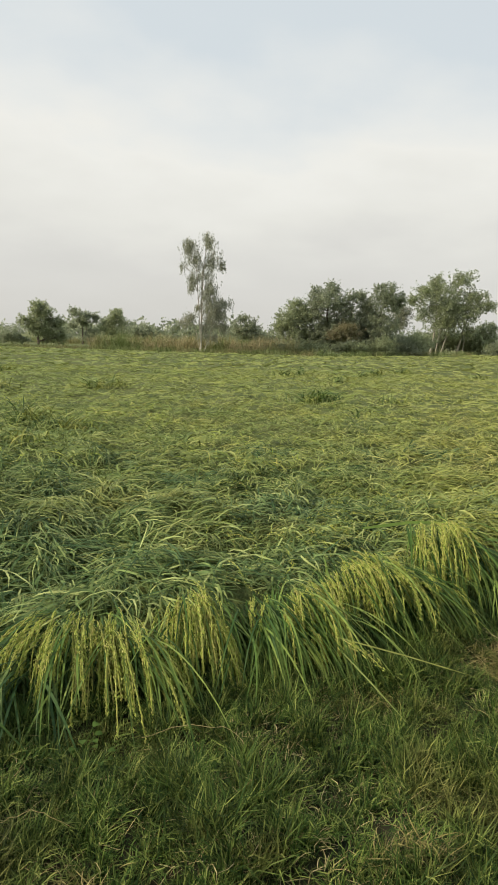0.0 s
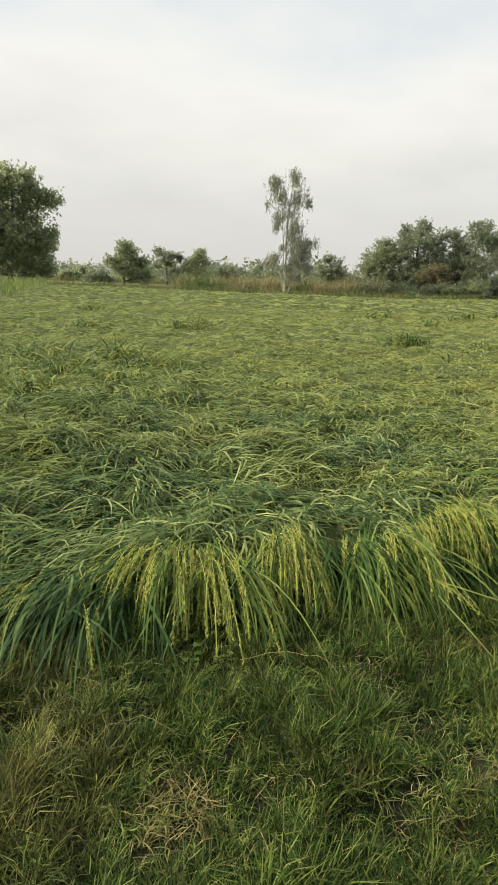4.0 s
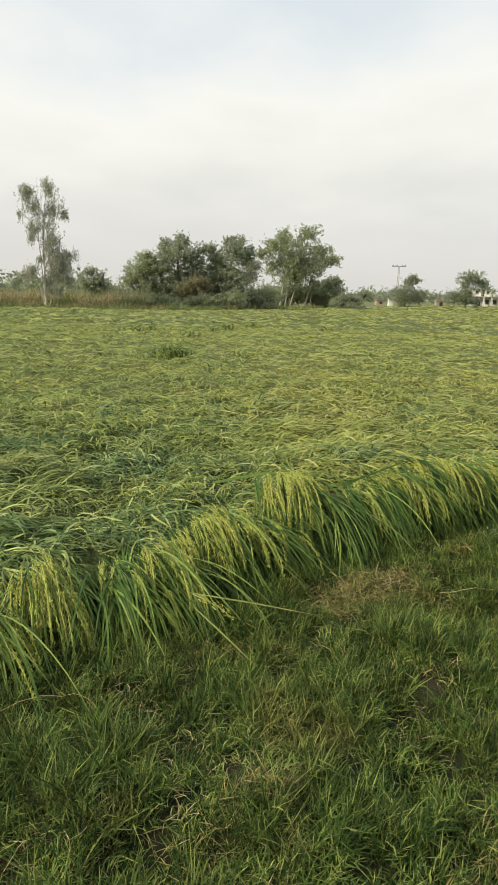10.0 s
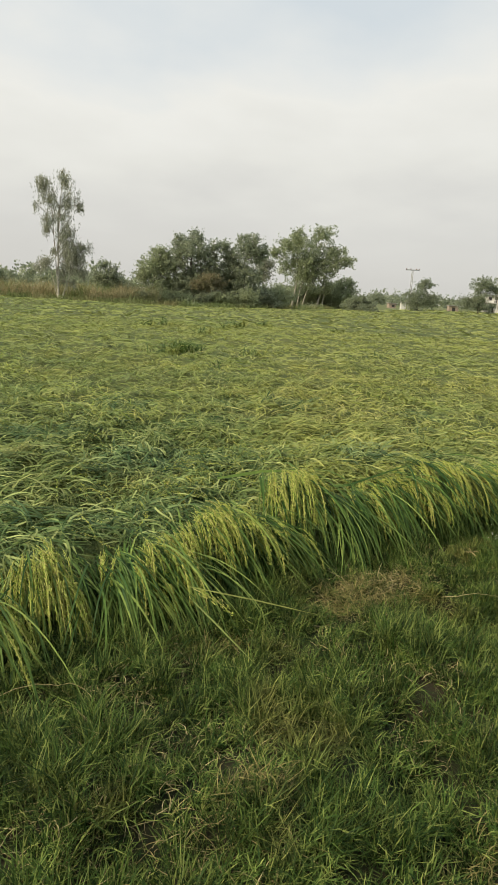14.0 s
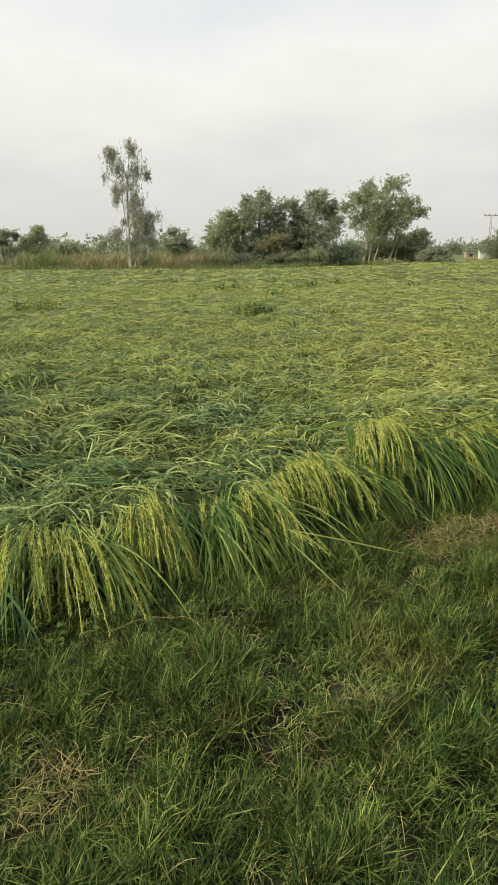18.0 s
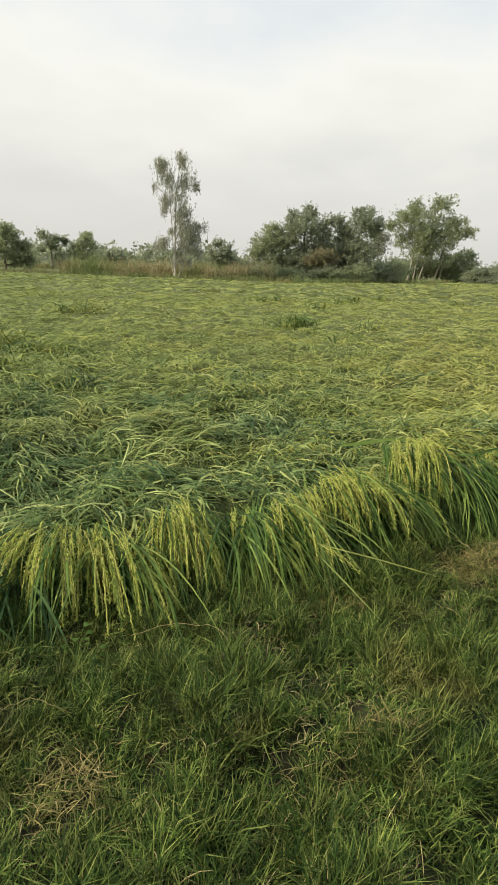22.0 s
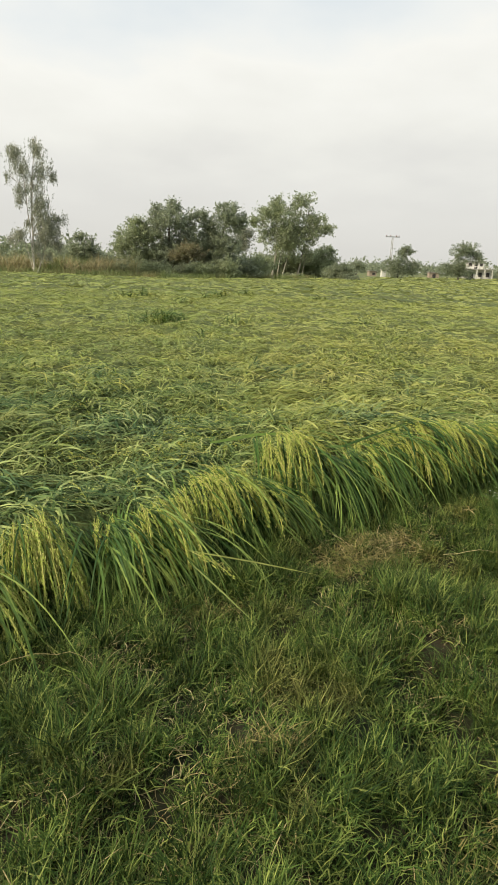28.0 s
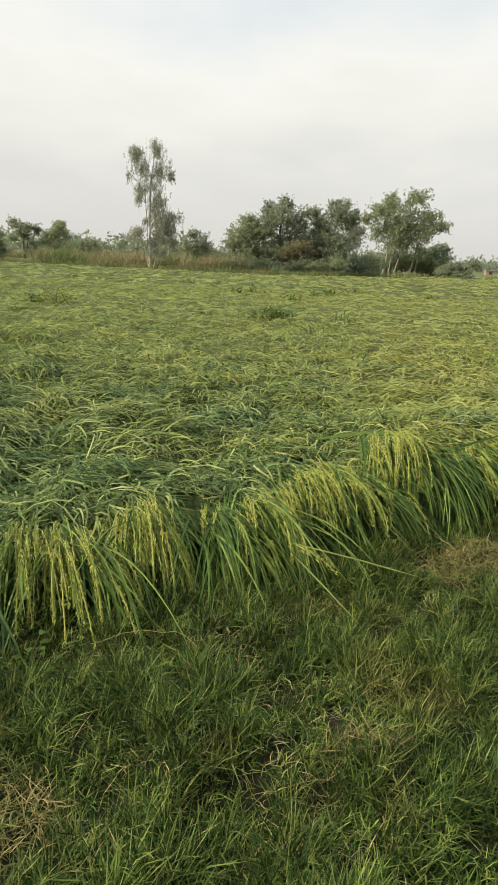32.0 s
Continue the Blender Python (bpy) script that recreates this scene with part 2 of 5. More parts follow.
# Crown leaves paled and greyed: distance haze is put into these colours.
MAT["leaf_dark"] = leaf_material("hazed_tree_leaf", [(0.185, 0.21, 0.145), (0.245, 0.272, 0.182), (0.315, 0.342, 0.228)], see_through=0.6, rough=0.6, gloss=0.3, thin=1.45)
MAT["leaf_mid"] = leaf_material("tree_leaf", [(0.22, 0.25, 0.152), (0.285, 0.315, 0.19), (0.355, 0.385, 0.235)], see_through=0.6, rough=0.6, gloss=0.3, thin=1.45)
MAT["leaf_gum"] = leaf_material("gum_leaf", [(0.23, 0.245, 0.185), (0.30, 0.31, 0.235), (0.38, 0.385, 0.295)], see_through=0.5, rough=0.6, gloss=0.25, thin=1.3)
MAT["leaf_brown"] = leaf_material("browning_leaf", [(0.21, 0.19, 0.11), (0.28, 0.24, 0.14), (0.18, 0.20, 0.10)], see_through=0.35)
MAT["bark"] = rough_material("grey_brown_bark", (0.08, 0.065, 0.05), (0.17, 0.14, 0.11), 6, bump_scale=18)
MAT["bark_mid"] = rough_material("dusty_smooth_bark", (0.22, 0.20, 0.16), (0.36, 0.33, 0.27), 3.0, bump=0.3)
MAT["bark_pale"] = rough_material("pale_gum_bark", (0.46, 0.43, 0.36), (0.62, 0.58, 0.49), 2.0, c=(0.30, 0.26, 0.2), scale2=0.8, bump=0.2)
MAT["weed_leaf"] = leaf_material("weed_leaf", [(0.05, 0.10, 0.02), (0.10, 0.16, 0.035)], see_through=0.3)
MAT["petal"] = leaf_material("white_petal", [(0.42, 0.45, 0.33), (0.6, 0.6, 0.5)], see_through=0.2)
MAT["plaster"] = rough_material("white_lime_plaster", (0.56, 0.54, 0.50), (0.68, 0.66, 0.62), 1.2, c=(0.44, 0.42, 0.37), scale2=0.4, bump=0.1)
MAT["brick"] = rough_material("weathered_brick", (0.27, 0.21, 0.16), (0.36, 0.29, 0.23), 3, bump=0.3)
# Near black stands for unlit insides, coloured on flat pane and doorway panels.
MAT["dark_opening"] = rough_material("unlit_inside", (0.03, 0.03, 0.03), (0.06, 0.055, 0.05), 3, bump=0.1)
MAT["concrete"] = rough_material("grey_concrete", (0.28, 0.27, 0.25), (0.38, 0.37, 0.34), 2.5, bump=0.2)
MAT["steel"] = rough_material("galvanised_steel", (0.30, 0.31, 0.32), (0.42, 0.43, 0.44), 4, rough=0.5, metallic=0.7, bump=0.05)
MAT["porcelain"] = rough_material("brown_porcelain", (0.12, 0.05, 0.03), (0.16, 0.07, 0.04), 4, rough=0.3, bump=0.0)


# ---- mesh helpers ----
def mesh_from(name, verts, faces, smooth=False):
    """verts (n, 3); faces: a list of (m, 3) or (m, 4) index arrays."""
    me = bpy.data.meshes.new(name)
    v = np.asarray(verts, dtype=np.float32).reshape(-1, 3)
    fs = [np.asarray(f, dtype=np.int32) for f in (faces if isinstance(faces, list) else [faces]) if len(f)]
    me.vertices.add(len(v))
    me.vertices.foreach_set("co", v.ravel())
    loops = np.concatenate([f.ravel() for f in fs])
    sizes = np.concatenate([np.full(len(f), f.shape[1], dtype=np.int32) for f in fs])
    starts = np.concatenate([[0], np.cumsum(sizes)[:-1]]).astype(np.int32)
    me.loops.add(len(loops))
    me.loops.foreach_set("vertex_index", loops)
    me.polygons.add(len(sizes))
    me.polygons.foreach_set("loop_start", starts)
    me.polygons.foreach_set("loop_total", sizes)
    me.polygons.foreach_set("use_smooth", np.full(len(sizes), smooth, dtype=bool))
    me.update(calc_edges=True)
    me.validate()
    return me


def mesh_part(name, me, material, parent=None, label=""):
    ob = new(name, me)
    me.materials.append(MAT[material])
    if parent:
        ob.parent = parent
    if label:
        tagged(ob, label)
    return ob


def part(name, bm, material, parent=None, label=""):
    me = bpy.data.meshes.new(name)
    bm.to_mesh(me)
    bm.free()
    return mesh_part(name, me, material, parent, label)


def thing(name, place, label, category, group="", kind=""):
    ob = new(name)
    ob.location = place
    ob.empty_display_size = 0.2
    return tagged(ob, label, category, group, kind)


def box(bm, x0, y0, z0, x1, y1, z1):
    m = Matrix.Translation(((x0 + x1) / 2, (y0 + y1) / 2, (z0 + z1) / 2)) @ Matrix.Diagonal((x1 - x0, y1 - y0, z1 - z0, 1))
    bmesh.ops.create_cube(bm, size=1, matrix=m)


def sines(seed, n=10):
    r = np.random.RandomState(seed)
    a, p, k = r.uniform(0, 2 * np.pi, n), r.uniform(0, 2 * np.pi, n), r.uniform(0.6, 1.7, n)
    return a, p, k


def wave(x, y, size, seed):
    """Smooth random field, about -1 to 1, of that feature size in metres."""
    a, p, k = sines(seed)
    out = 0
    for ai, pi, ki in zip(a, p, k):
        out = out + np.sin((x * np.cos(ai) + y * np.sin(ai)) * ki * 2 * np.pi / size + pi)
    return out / 3.2


def blades(p0, heading, length, pitch0, pitch1, width, k, rng, sway=0.25, low=None, curl=0.35, bend=0.0, fall=1.0):
    """Curved tapering strips. p0 (n, 3); pitch from the base to the tip, in radians. low: least height."""
    n = len(p0)
    s = (np.arange(k - 1) + 0.5) / (k - 1)
    pitch = pitch0[:, None] + (pitch1 - pitch0)[:, None] * s[None, :] ** fall
    head = heading[:, None] + (bend + rng.normal(0, sway, n))[:, None] * (s[None, :] - 0.3)
    step = (length / (k - 1))[:, None]
    d = np.stack([np.cos(head) * np.cos(pitch), np.sin(head) * np.cos(pitch), np.sin(pitch)], -1) * step[..., None]
    pts = np.concatenate([p0[:, None, :], p0[:, None, :] + np.cumsum(d, 1)], 1)
    if low is not None:
        lo = np.asarray(low)
        pts[..., 2] = np.maximum(pts[..., 2], lo[:, None] if lo.ndim == 1 else lo)
    side = np.stack([-np.sin(heading), np.cos(heading), rng.normal(0, curl, n)], -1)
    side /= np.linalg.norm(side, axis=1)[:, None]
    t = np.linspace(0, 1, k)
    prof = np.interp(t, [0, 0.25, 0.6, 0.85, 1], [0.55, 1, 0.85, 0.5, 0.06]) if k > 3 else np.array([0.7, 1.0, 0.06])
    off = side[:, None, :] * (width[:, None] * prof[None, :] / 2)[..., None]
    v = np.stack([pts - off, pts + off], 2).reshape(-1, 3)
    i = (np.arange(n) * k * 2)[:, None] + (np.arange(k - 1) * 2)[None, :]
    i = i.ravel()
    return v, np.stack([i, i + 1, i + 3, i + 2], -1), pts


def join(chunks):
    vs, fs, o = [], [], 0
    for v, f in chunks:
        vs.append(v)
        fs.append(np.asarray(f) + o)
        o += len(v)
    return np.concatenate(vs), np.concatenate(fs)


def tube(path, radii, sides=7):
    """A tapering tube along a path (k, 3), closed at its ends by tapering; quads."""
    path, radii = np.asarray(path, float), np.asarray(radii, float)
    k = len(path)
    tan = np.gradient(path, axis=0)
    tan /= np.linalg.norm(tan, axis=1)[:, None] + 1e-9
    ref = np.array([0.0, 1.0, 0.0]) if abs(tan[0][1]) < 0.9 else np.array([1.0, 0, 0])
    u = np.cross(tan, ref)
    u /= np.linalg.norm(u, axis=1)[:, None]
    w = np.cross(tan, u)
    a = np.arange(sides) * 2 * np.pi / sides
    ring = u[:, None, :] * np.cos(a)[None, :, None] + w[:, None, :] * np.sin(a)[None, :, None]
    v = (path[:, None, :] + ring * radii[:, None, None]).reshape(-1, 3)
    i = np.arange(k - 1)[:, None] * sides
    j = np.arange(sides)[None, :]
    jn = (j + 1) % sides
    f = np.stack([i + j, i + jn, i + sides + jn, i + sides + j], -1).reshape(-1, 4)
    return v, f


GRAIN = np.array([[0, 0, 1], [1, 0, 0], [-0.5, 0.87, 0], [-0.5, -0.87, 0], [0, 0, -1]], float)
GRAIN_F = np.array([[0, 1, 2], [0, 2, 3], [0, 3, 1], [4, 2, 1], [4, 3, 2], [4, 1, 3]])


def grains(pts, per, spread, size, rng, start=0.25):
    """Spikelets scattered along drooping stems. pts (n, k, 3): the stems."""
    n, k, _ = pts.shape
    s = rng.uniform(start, 1, (n, per)) * (k - 1)
    i = np.minimum(s.astype(int), k - 2)
    fr = (s - i)[..., None]
    a = np.take_along_axis(pts, i[..., None].repeat(3, -1), 1)
    b = np.take_along_axis(pts, (i + 1)[..., None].repeat(3, -1), 1)
    c = (a + (b - a) * fr + rng.normal(0, spread, (n, per, 3))).reshape(-1, 3)
    ax = (b - a).reshape(-1, 3)
    ax = ax / (np.linalg.norm(ax, axis=1)[:, None] + 1e-9) + rng.normal(0, 0.35, ax.shape)
    ax /= np.linalg.norm(ax, axis=1)[:, None]
    u = np.cross(ax, rng.normal(0, 1, ax.shape))
    u /= np.linalg.norm(u, axis=1)[:, None] + 1e-9
    w = np.cross(ax, u)
    sc = size * rng.uniform(0.75, 1.25, len(c))[:, None, None]
    loc = GRAIN[None] * np.array([0.36, 0.36, 1.0])
    v = c[:, None, :] + sc * (loc[..., 0:1] * u[:, None] + loc[..., 1:2] * w[:, None] + loc[..., 2:3] * ax[:, None])
    f = (np.arange(len(c)) * 5)[:, None, None] + GRAIN_F[None]
    return v.reshape(-1, 3), f.reshape(-1, 3)


# ---- the large structure: ground, bank, field ----
FOOT_X = np.array([-60.0, -5, -2.5, -1.5, -1.0, -0.7, -0.45, -0.15, 0.15, 0.45, 0.8, 1.1, 1.45, 1.8, 2.3, 2.65, 3.0, 3.5, 4.0, 6.0, 10.0, 60.0])
FOOT_Y = np.array([-14.0, 1.1, 1.7, 1.95, 2.07, 2.2, 2.3, 2.42, 2.56, 2.62, 2.7, 2.84, 3.03, 3.12, 3.28, 3.34, 3.28, 3.24, 3.3, 3.8, 5.6, 25.0])
FAR_X = np.array([-80.0, -14, 10, 29, 91, 400])
FAR_Y = np.array([57.0, 56, 51, 71, 149, 420])


def foot(x):
    return np.interp(x, FOOT_X, FOOT_Y)


def far_edge(x):
    return np.interp(x, FAR_X, FAR_Y)


def left_edge(y):
    return np.interp(y, [0, 31, 57, 100], [-8.0, -13.0, -20.0, -32.0])


def ground_z(x, y):
    near = np.exp(-((x - 1) ** 2 + (y - 1.5) ** 2) / 60.0)
    return 0.025 * wave(x, y, 1.1, 3) * near + 0.02 * wave(x, y, 0.45, 4) * near - 0.06 * (y > foot(x) + 0.25) * near


def mat_z(x, y):
    """Height of the flattened crop."""
    d = y - foot(x)
    rim = 1 / (1 + np.exp(-(d - 0.32) / 0.06))
    dist = np.hypot(x, y)
    amp = np.interp(dist, [0, 6, 14, 25, 60], [1, 1, 0.75, 0.5, 0.35])
    rise = np.interp(dist, [0, 4.5, 60], [0.0, 0.0, 0.06])
    right = 0.10 * np.interp(x, [1.6, 2.6, 6], [0, 1, 1]) * np.interp(d, [0, 2.5], [1, 0])
    z = 0.24 + rise + right + amp * (0.045 * wave(x, y, 2.6, 11) + 0.045 * wave(x, y, 0.8, 12) + 0.03 * wave(x, y, 0.35, 13))
    return 0.0 + rim * z


def sheet(name, xs, ys, zf, material, smooth=True):
    X, Y = np.meshgrid(xs, ys, indexing="ij")
    Z = zf(X, Y)
    a, b = X.shape
    i = (np.arange(a - 1)[:, None] * b + np.arange(b - 1)[None, :]).ravel()
    f = np.stack([i, i + b, i + b + 1, i + 1], -1)
    return mesh_part(name, mesh_from(name, np.stack([X, Y, Z], -1).reshape(-1, 3), f, smooth), material)


def spaced(lo, hi, fine, grow):
    out, s = [0.0], fine
    while out[-1] < hi:
        out.append(out[-1] + s)
        s *= grow
    pos = np.array(out)
    out, s = [0.0], fine
    while out[-1] < -lo:
        out.append(out[-1] + s)
        s *= grow
    return np.concatenate([-np.array(out)[:0:-1], pos])


ground = sheet("ground", spaced(-3000, 3000, 0.35, 1.08), spaced(-3000, 3000, 0.35, 1.08),
               lambda x, y: ground_z(x, y) - 0.12 * ((x > -6.5) & (x < 8.5) & (y > -3.6) & (y < 6)), "ground")
tagged(ground, "flat farmland soil with low green and dry turf", "ground", kind="structure")

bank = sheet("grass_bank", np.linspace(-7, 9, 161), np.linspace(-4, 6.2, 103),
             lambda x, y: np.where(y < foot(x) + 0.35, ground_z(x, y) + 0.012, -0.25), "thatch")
tagged(bank, "thatch of the grassy field bank, coloured near black for shade between tufts", "grass bank", kind="structure")

field = thing("rice_field", (0, 0, 0), "rice crop flattened by wind, green leaves and yellowing ears", "rice field", kind="stuff")


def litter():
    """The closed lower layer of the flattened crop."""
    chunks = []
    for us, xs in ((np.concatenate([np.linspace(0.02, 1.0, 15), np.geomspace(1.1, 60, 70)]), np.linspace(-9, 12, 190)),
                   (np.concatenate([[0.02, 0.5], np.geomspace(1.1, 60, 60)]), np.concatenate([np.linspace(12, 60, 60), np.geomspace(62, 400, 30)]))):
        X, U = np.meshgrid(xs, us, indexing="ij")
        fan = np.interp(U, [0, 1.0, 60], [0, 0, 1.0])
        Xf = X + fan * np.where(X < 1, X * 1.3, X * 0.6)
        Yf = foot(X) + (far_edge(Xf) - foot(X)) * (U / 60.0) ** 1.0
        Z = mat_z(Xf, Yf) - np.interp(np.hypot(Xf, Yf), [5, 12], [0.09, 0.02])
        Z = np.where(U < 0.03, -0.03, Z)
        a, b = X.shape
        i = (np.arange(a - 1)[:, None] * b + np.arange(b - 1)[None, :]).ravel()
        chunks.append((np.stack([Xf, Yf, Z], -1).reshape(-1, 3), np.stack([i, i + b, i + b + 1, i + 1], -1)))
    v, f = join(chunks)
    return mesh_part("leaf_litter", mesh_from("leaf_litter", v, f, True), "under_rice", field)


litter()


def calm_of(x, y):
    near = np.interp(np.hypot(x, y), [6, 11], [1, 0])
    return 1 - near * (1 - np.interp(x, [-0.9, 0.2, 1.2, 2.4], [0.35, 1.0, 1.0, 0.55]))


def crop_zone(name, r0, r1, hills, leaves, k, width, length, seed, ears=0, ear_grains=0, spread=0.08, material="rice_leaf", a0=-36, a1=60, rise=1.2, where=None, stray=0.3):
    """Flattened plants between two distances: each hill's leaves lie over together, and the lie of the hills swirls."""
    rng = np.random.RandomState(seed)
    a0, a1 = radians(a0), radians(a1)
    n = int(hills * (a1 - a0) * (r1 ** 2 - r0 ** 2) / 2)
    r, a = np.sqrt(rng.uniform(r0 ** 2, r1 ** 2, n)), rng.uniform(a0, a1, n)
    x, y = r * np.sin(a), r * np.cos(a)
    ok = (y > foot(x) + 0.60) & (y < far_edge(x) - 0.4) & (x > left_edge(y) + 0.3)
    if where is not None:
        ok &= where(x, y)
    x, y = x[ok], y[ok]
    # combed one way at the near corner, tangled in the middle, laid along the bank further on
    calm = calm_of(x, y)
    lie = np.radians(-40 + np.interp(np.hypot(x, y), [6, 11], [1, 0]) * np.interp(x, [-0.9, 0.3, 1.6], [-88, -30, 25])) + calm * (1.7 * wave(x, y, 4.0, 21) + 1.5 * wave(x, y, 1.1, 22) + 1.0 * wave(x, y, 0.5, 23)) + (1 - calm) * 0.9 * wave(x, y, 0.9, 24) + rng.normal(0, 0.2, len(x))
    # by the rim the plants lie towards the bank, on the far side of the plot they lie across it
    rim = np.exp(-np.maximum(y - foot(x) - 0.4, 0) / 0.3)
    lie = lie * (1 - rim) + np.radians(np.interp(x, [-0.9, 0.3, 1.6], [-115, -85, -60])) * rim

    def strew(per, sp):
        m = len(x)
        X = np.repeat(x, per) + rng.normal(0, sp, m * per)
        Y = np.repeat(y, per) + rng.normal(0, sp, m * per)
        head = np.repeat(lie, per) + rng.normal(0, 1, m * per) * np.repeat(np.interp(calm_of(x, y), [0.35, 1], [0.15, 0.5]), per) + (rng.rand(m * per) < stray) * rng.uniform(-2.4, 2.4, m * per)
        return X, Y, head, np.repeat(np.where(rng.rand(m) < 0.5, -1, 1) * rng.uniform(0.2, 1.2, m), per) + rng.normal(0, 0.3, m * per)
    X, Y, head, bend = strew(leaves, spread)
    Y = np.maximum(Y, foot(X) + 0.52)
    m = len(X)
    near = r0 <= 8
    hump = np.repeat(rng.uniform(-0.035, 0.045, len(x)), leaves) if near else 0.0
    p0 = np.stack([X, Y, mat_z(X, Y) + hump + rng.uniform(-0.06, 0.02, m)], -1)
    L = length * rng.uniform(0.55, 1.3, m) * np.interp(calm_of(X, Y), [0.4, 1.0], [1.3, 0.78])
    v, f, pts = blades(p0, head, L, rng.uniform(-0.1, rise, m), rng.uniform(-1.3, -0.15, m), width * rng.uniform(0.55, 1.2, m), k, rng, 0.4, bend=bend,
                       low=None if near else mat_z(X, Y) - 0.06)
    if near:
        v[:, 2] = np.maximum(v[:, 2], mat_z(v[:, 0], v[:, 1]) - 0.075 + 0.03 * np.repeat(rng.rand(m), 2 * k))
    mesh_part(name + "_leaves", mesh_from(name, v, f), material, field)
    if ears:
        keep = wave(x, y, 3.0, 31) + 0.6 * wave(x, y, 1.1, 32) + rng.normal(0, 0.4, len(x)) > 0.45
        x, y, lie = x[keep], y[keep], lie[keep]
        X, Y, head, bend = strew(ears, spread)
        m = len(X)
        p0 = np.stack([X, Y, mat_z(X, Y) + rng.uniform(0.0, 0.04, m)], -1)
        v, f, pts = blades(p0, head, rng.uniform(0.22, 0.36, m), rng.uniform(0.3, 0.8, m), rng.uniform(-1.1, -0.5, m),
                           np.full(m, 0.003 if ear_grains else 0.012), 6, rng, 0.4, low=mat_z(X, Y) - 0.01)
        if ear_grains:
            gv, gf = grains(pts, ear_grains, 0.0045, 0.0075, rng)
            me = mesh_from(name + "_ears", np.concatenate([v, gv]), [f, gf + len(v)])
        else:
            me = mesh_from(name + "_ears", v, f)
        mesh_part(name + "_ears", me, "panicle", field)


def hollow(x, y):
    """Where the crop lies deepest, its leaves still bluish green: towards the near corner of the plot."""
    bias = 0.75 * np.exp(-((x + 0.5) / 2.0) ** 2 - ((y - 4.3) / 1.3) ** 2) + 0.35 * np.exp(-((x + 1.6) / 2.2) ** 2 - ((y - 6.4) / 2.0) ** 2)
    return 0.5 * wave(x, y, 1.6, 71) + 0.35 * wave(x, y, 0.6, 72) + bias > 0.66


crop_zone("near_crop", 2.2, 6.5, 118, 17, 5, 0.0120, 0.26, 101, 1, 20, 0.07, "rice_leaf_green", rise=0.85, where=lambda x, y: ~hollow(x, y))
crop_zone("near_hollow", 2.2, 8.0, 110, 17, 5, 0.0120, 0.27, 111, 0, 0, 0.07, "rice_leaf_blue", rise=0.85, where=hollow)
crop_zone("middle_crop", 6.5, 13, 46, 11, 4, 0.0150, 0.25, 102, 1, 0, 0.09, rise=0.8)
crop_zone("further_crop", 13, 27, 23, 7, 3, 0.026, 0.38, 103, 1, 0, 0.15, "rice_leaf_ripe_hazed", rise=0.6)
crop_zone("far_crop", 27, 90, 2.7, 6, 3, 0.072, 0.80, 104, 1, 0, 0.26, "rice_leaf_ripe_hazed", rise=0.4)
crop_zone("distant_crop", 90, 220, 0.16, 6, 4, 0.25, 2.2, 108, spread=0.8, material="rice_leaf_ripe_hazed", a0=22, a1=62, rise=0.3)
crop_zone("skyline_crop", 220, 580, 0.02, 6, 4, 0.7, 5.0, 109, spread=2.5, material="rice_leaf_ripe_hazed", a0=28, a1=62, rise=0.15)
crop_zone("side_crop", 2.2, 14, 42, 8, 4, 0.022, 0.26, 105, spread=0.12, a0=-88, a1=-36, rise=0.8)
crop_zone("side_crop_far", 14, 40, 6, 6, 4, 0.05, 0.6, 106, spread=0.2, a0=-60, a1=-36, rise=0.5)
crop_zone("side_crop_right", 6, 40, 5, 6, 4, 0.05, 0.5, 107, spread=0.2, a0=60, a1=85, rise=0.6)


def rice_tuft(x, y, height, count, seed, leaf="rice_leaf_green"):
    """A few plants that the wind left half upright."""
    rng = np.random.RandomState(seed)
    base = float(mat_z(np.array(x), np.array(y))) - 0.05
    p = np.stack([rng.normal(0, 0.19, count), rng.normal(0, 0.11, count), np.zeros(count)], -1)
    v, f, _ = blades(p, rng.uniform(0, 2 * np.pi, count), height * rng.uniform(0.7, 1.4, count), rng.uniform(0.9, 1.5, count), rng.uniform(-1.3, 0.1, count), max(0.016, 0.0013 * y) * rng.uniform(0.6, 1.3, count), 6, rng)
    base_ob = thing("rice_tuft", (x, y, base), "half-upright green rice tuft in the flattened crop", "rice plant", "upright rice tufts")
    tagged(mesh_part("leaves", mesh_from("leaves", v, f), leaf, base_ob), kind="stuff")


for _i, (_x, _y, _h, _n) in enumerate([(2.5, 13.1, 0.46, 120), (2.05, 12.9, 0.42, 80), (2.75, 11.1, 0.3, 50), (-2.5, 15.9, 0.5, 70), (-2.15, 16.2, 0.45, 60), (3.1, 22.9, 0.5, 40), (3.7, 23.1, 0.5, 44), (6.0, 23.6, 0.5, 44), (4.1, 13.5, 0.36, 60), (-0.15, 7.6, 0.3, 60), (-1.05, 8.5, 0.26, 50), (-2.1, 7.3, 0.34, 80),
                                       (7.1, 13.6, 0.3, 50), (8.2, 26, 0.5, 80), (7.0, 25.5, 0.5, 60), (-4.6, 15, 0.45, 70), (4.4, 20, 0.4, 50), (-6.5, 22, 0.5, 70), (10.5, 24, 0.4, 50), (-2.9, 8.3, 0.6, 170), (-3.3, 7.2, 0.6, 170), (-2.5, 9.4, 0.55, 150), (-1.9, 8.9, 0.5, 130), (-3.6, 9.2, 0.6, 170), (-2.6, 6.6, 0.5, 130)]):
    # the first tuft's darker leaf colour stands in for shade in its hollow
    rice_tuft(_x, _y, _h, _n, 150 + _i, "rice_edge_leaf" if _i == 0 else "rice_leaf_green")


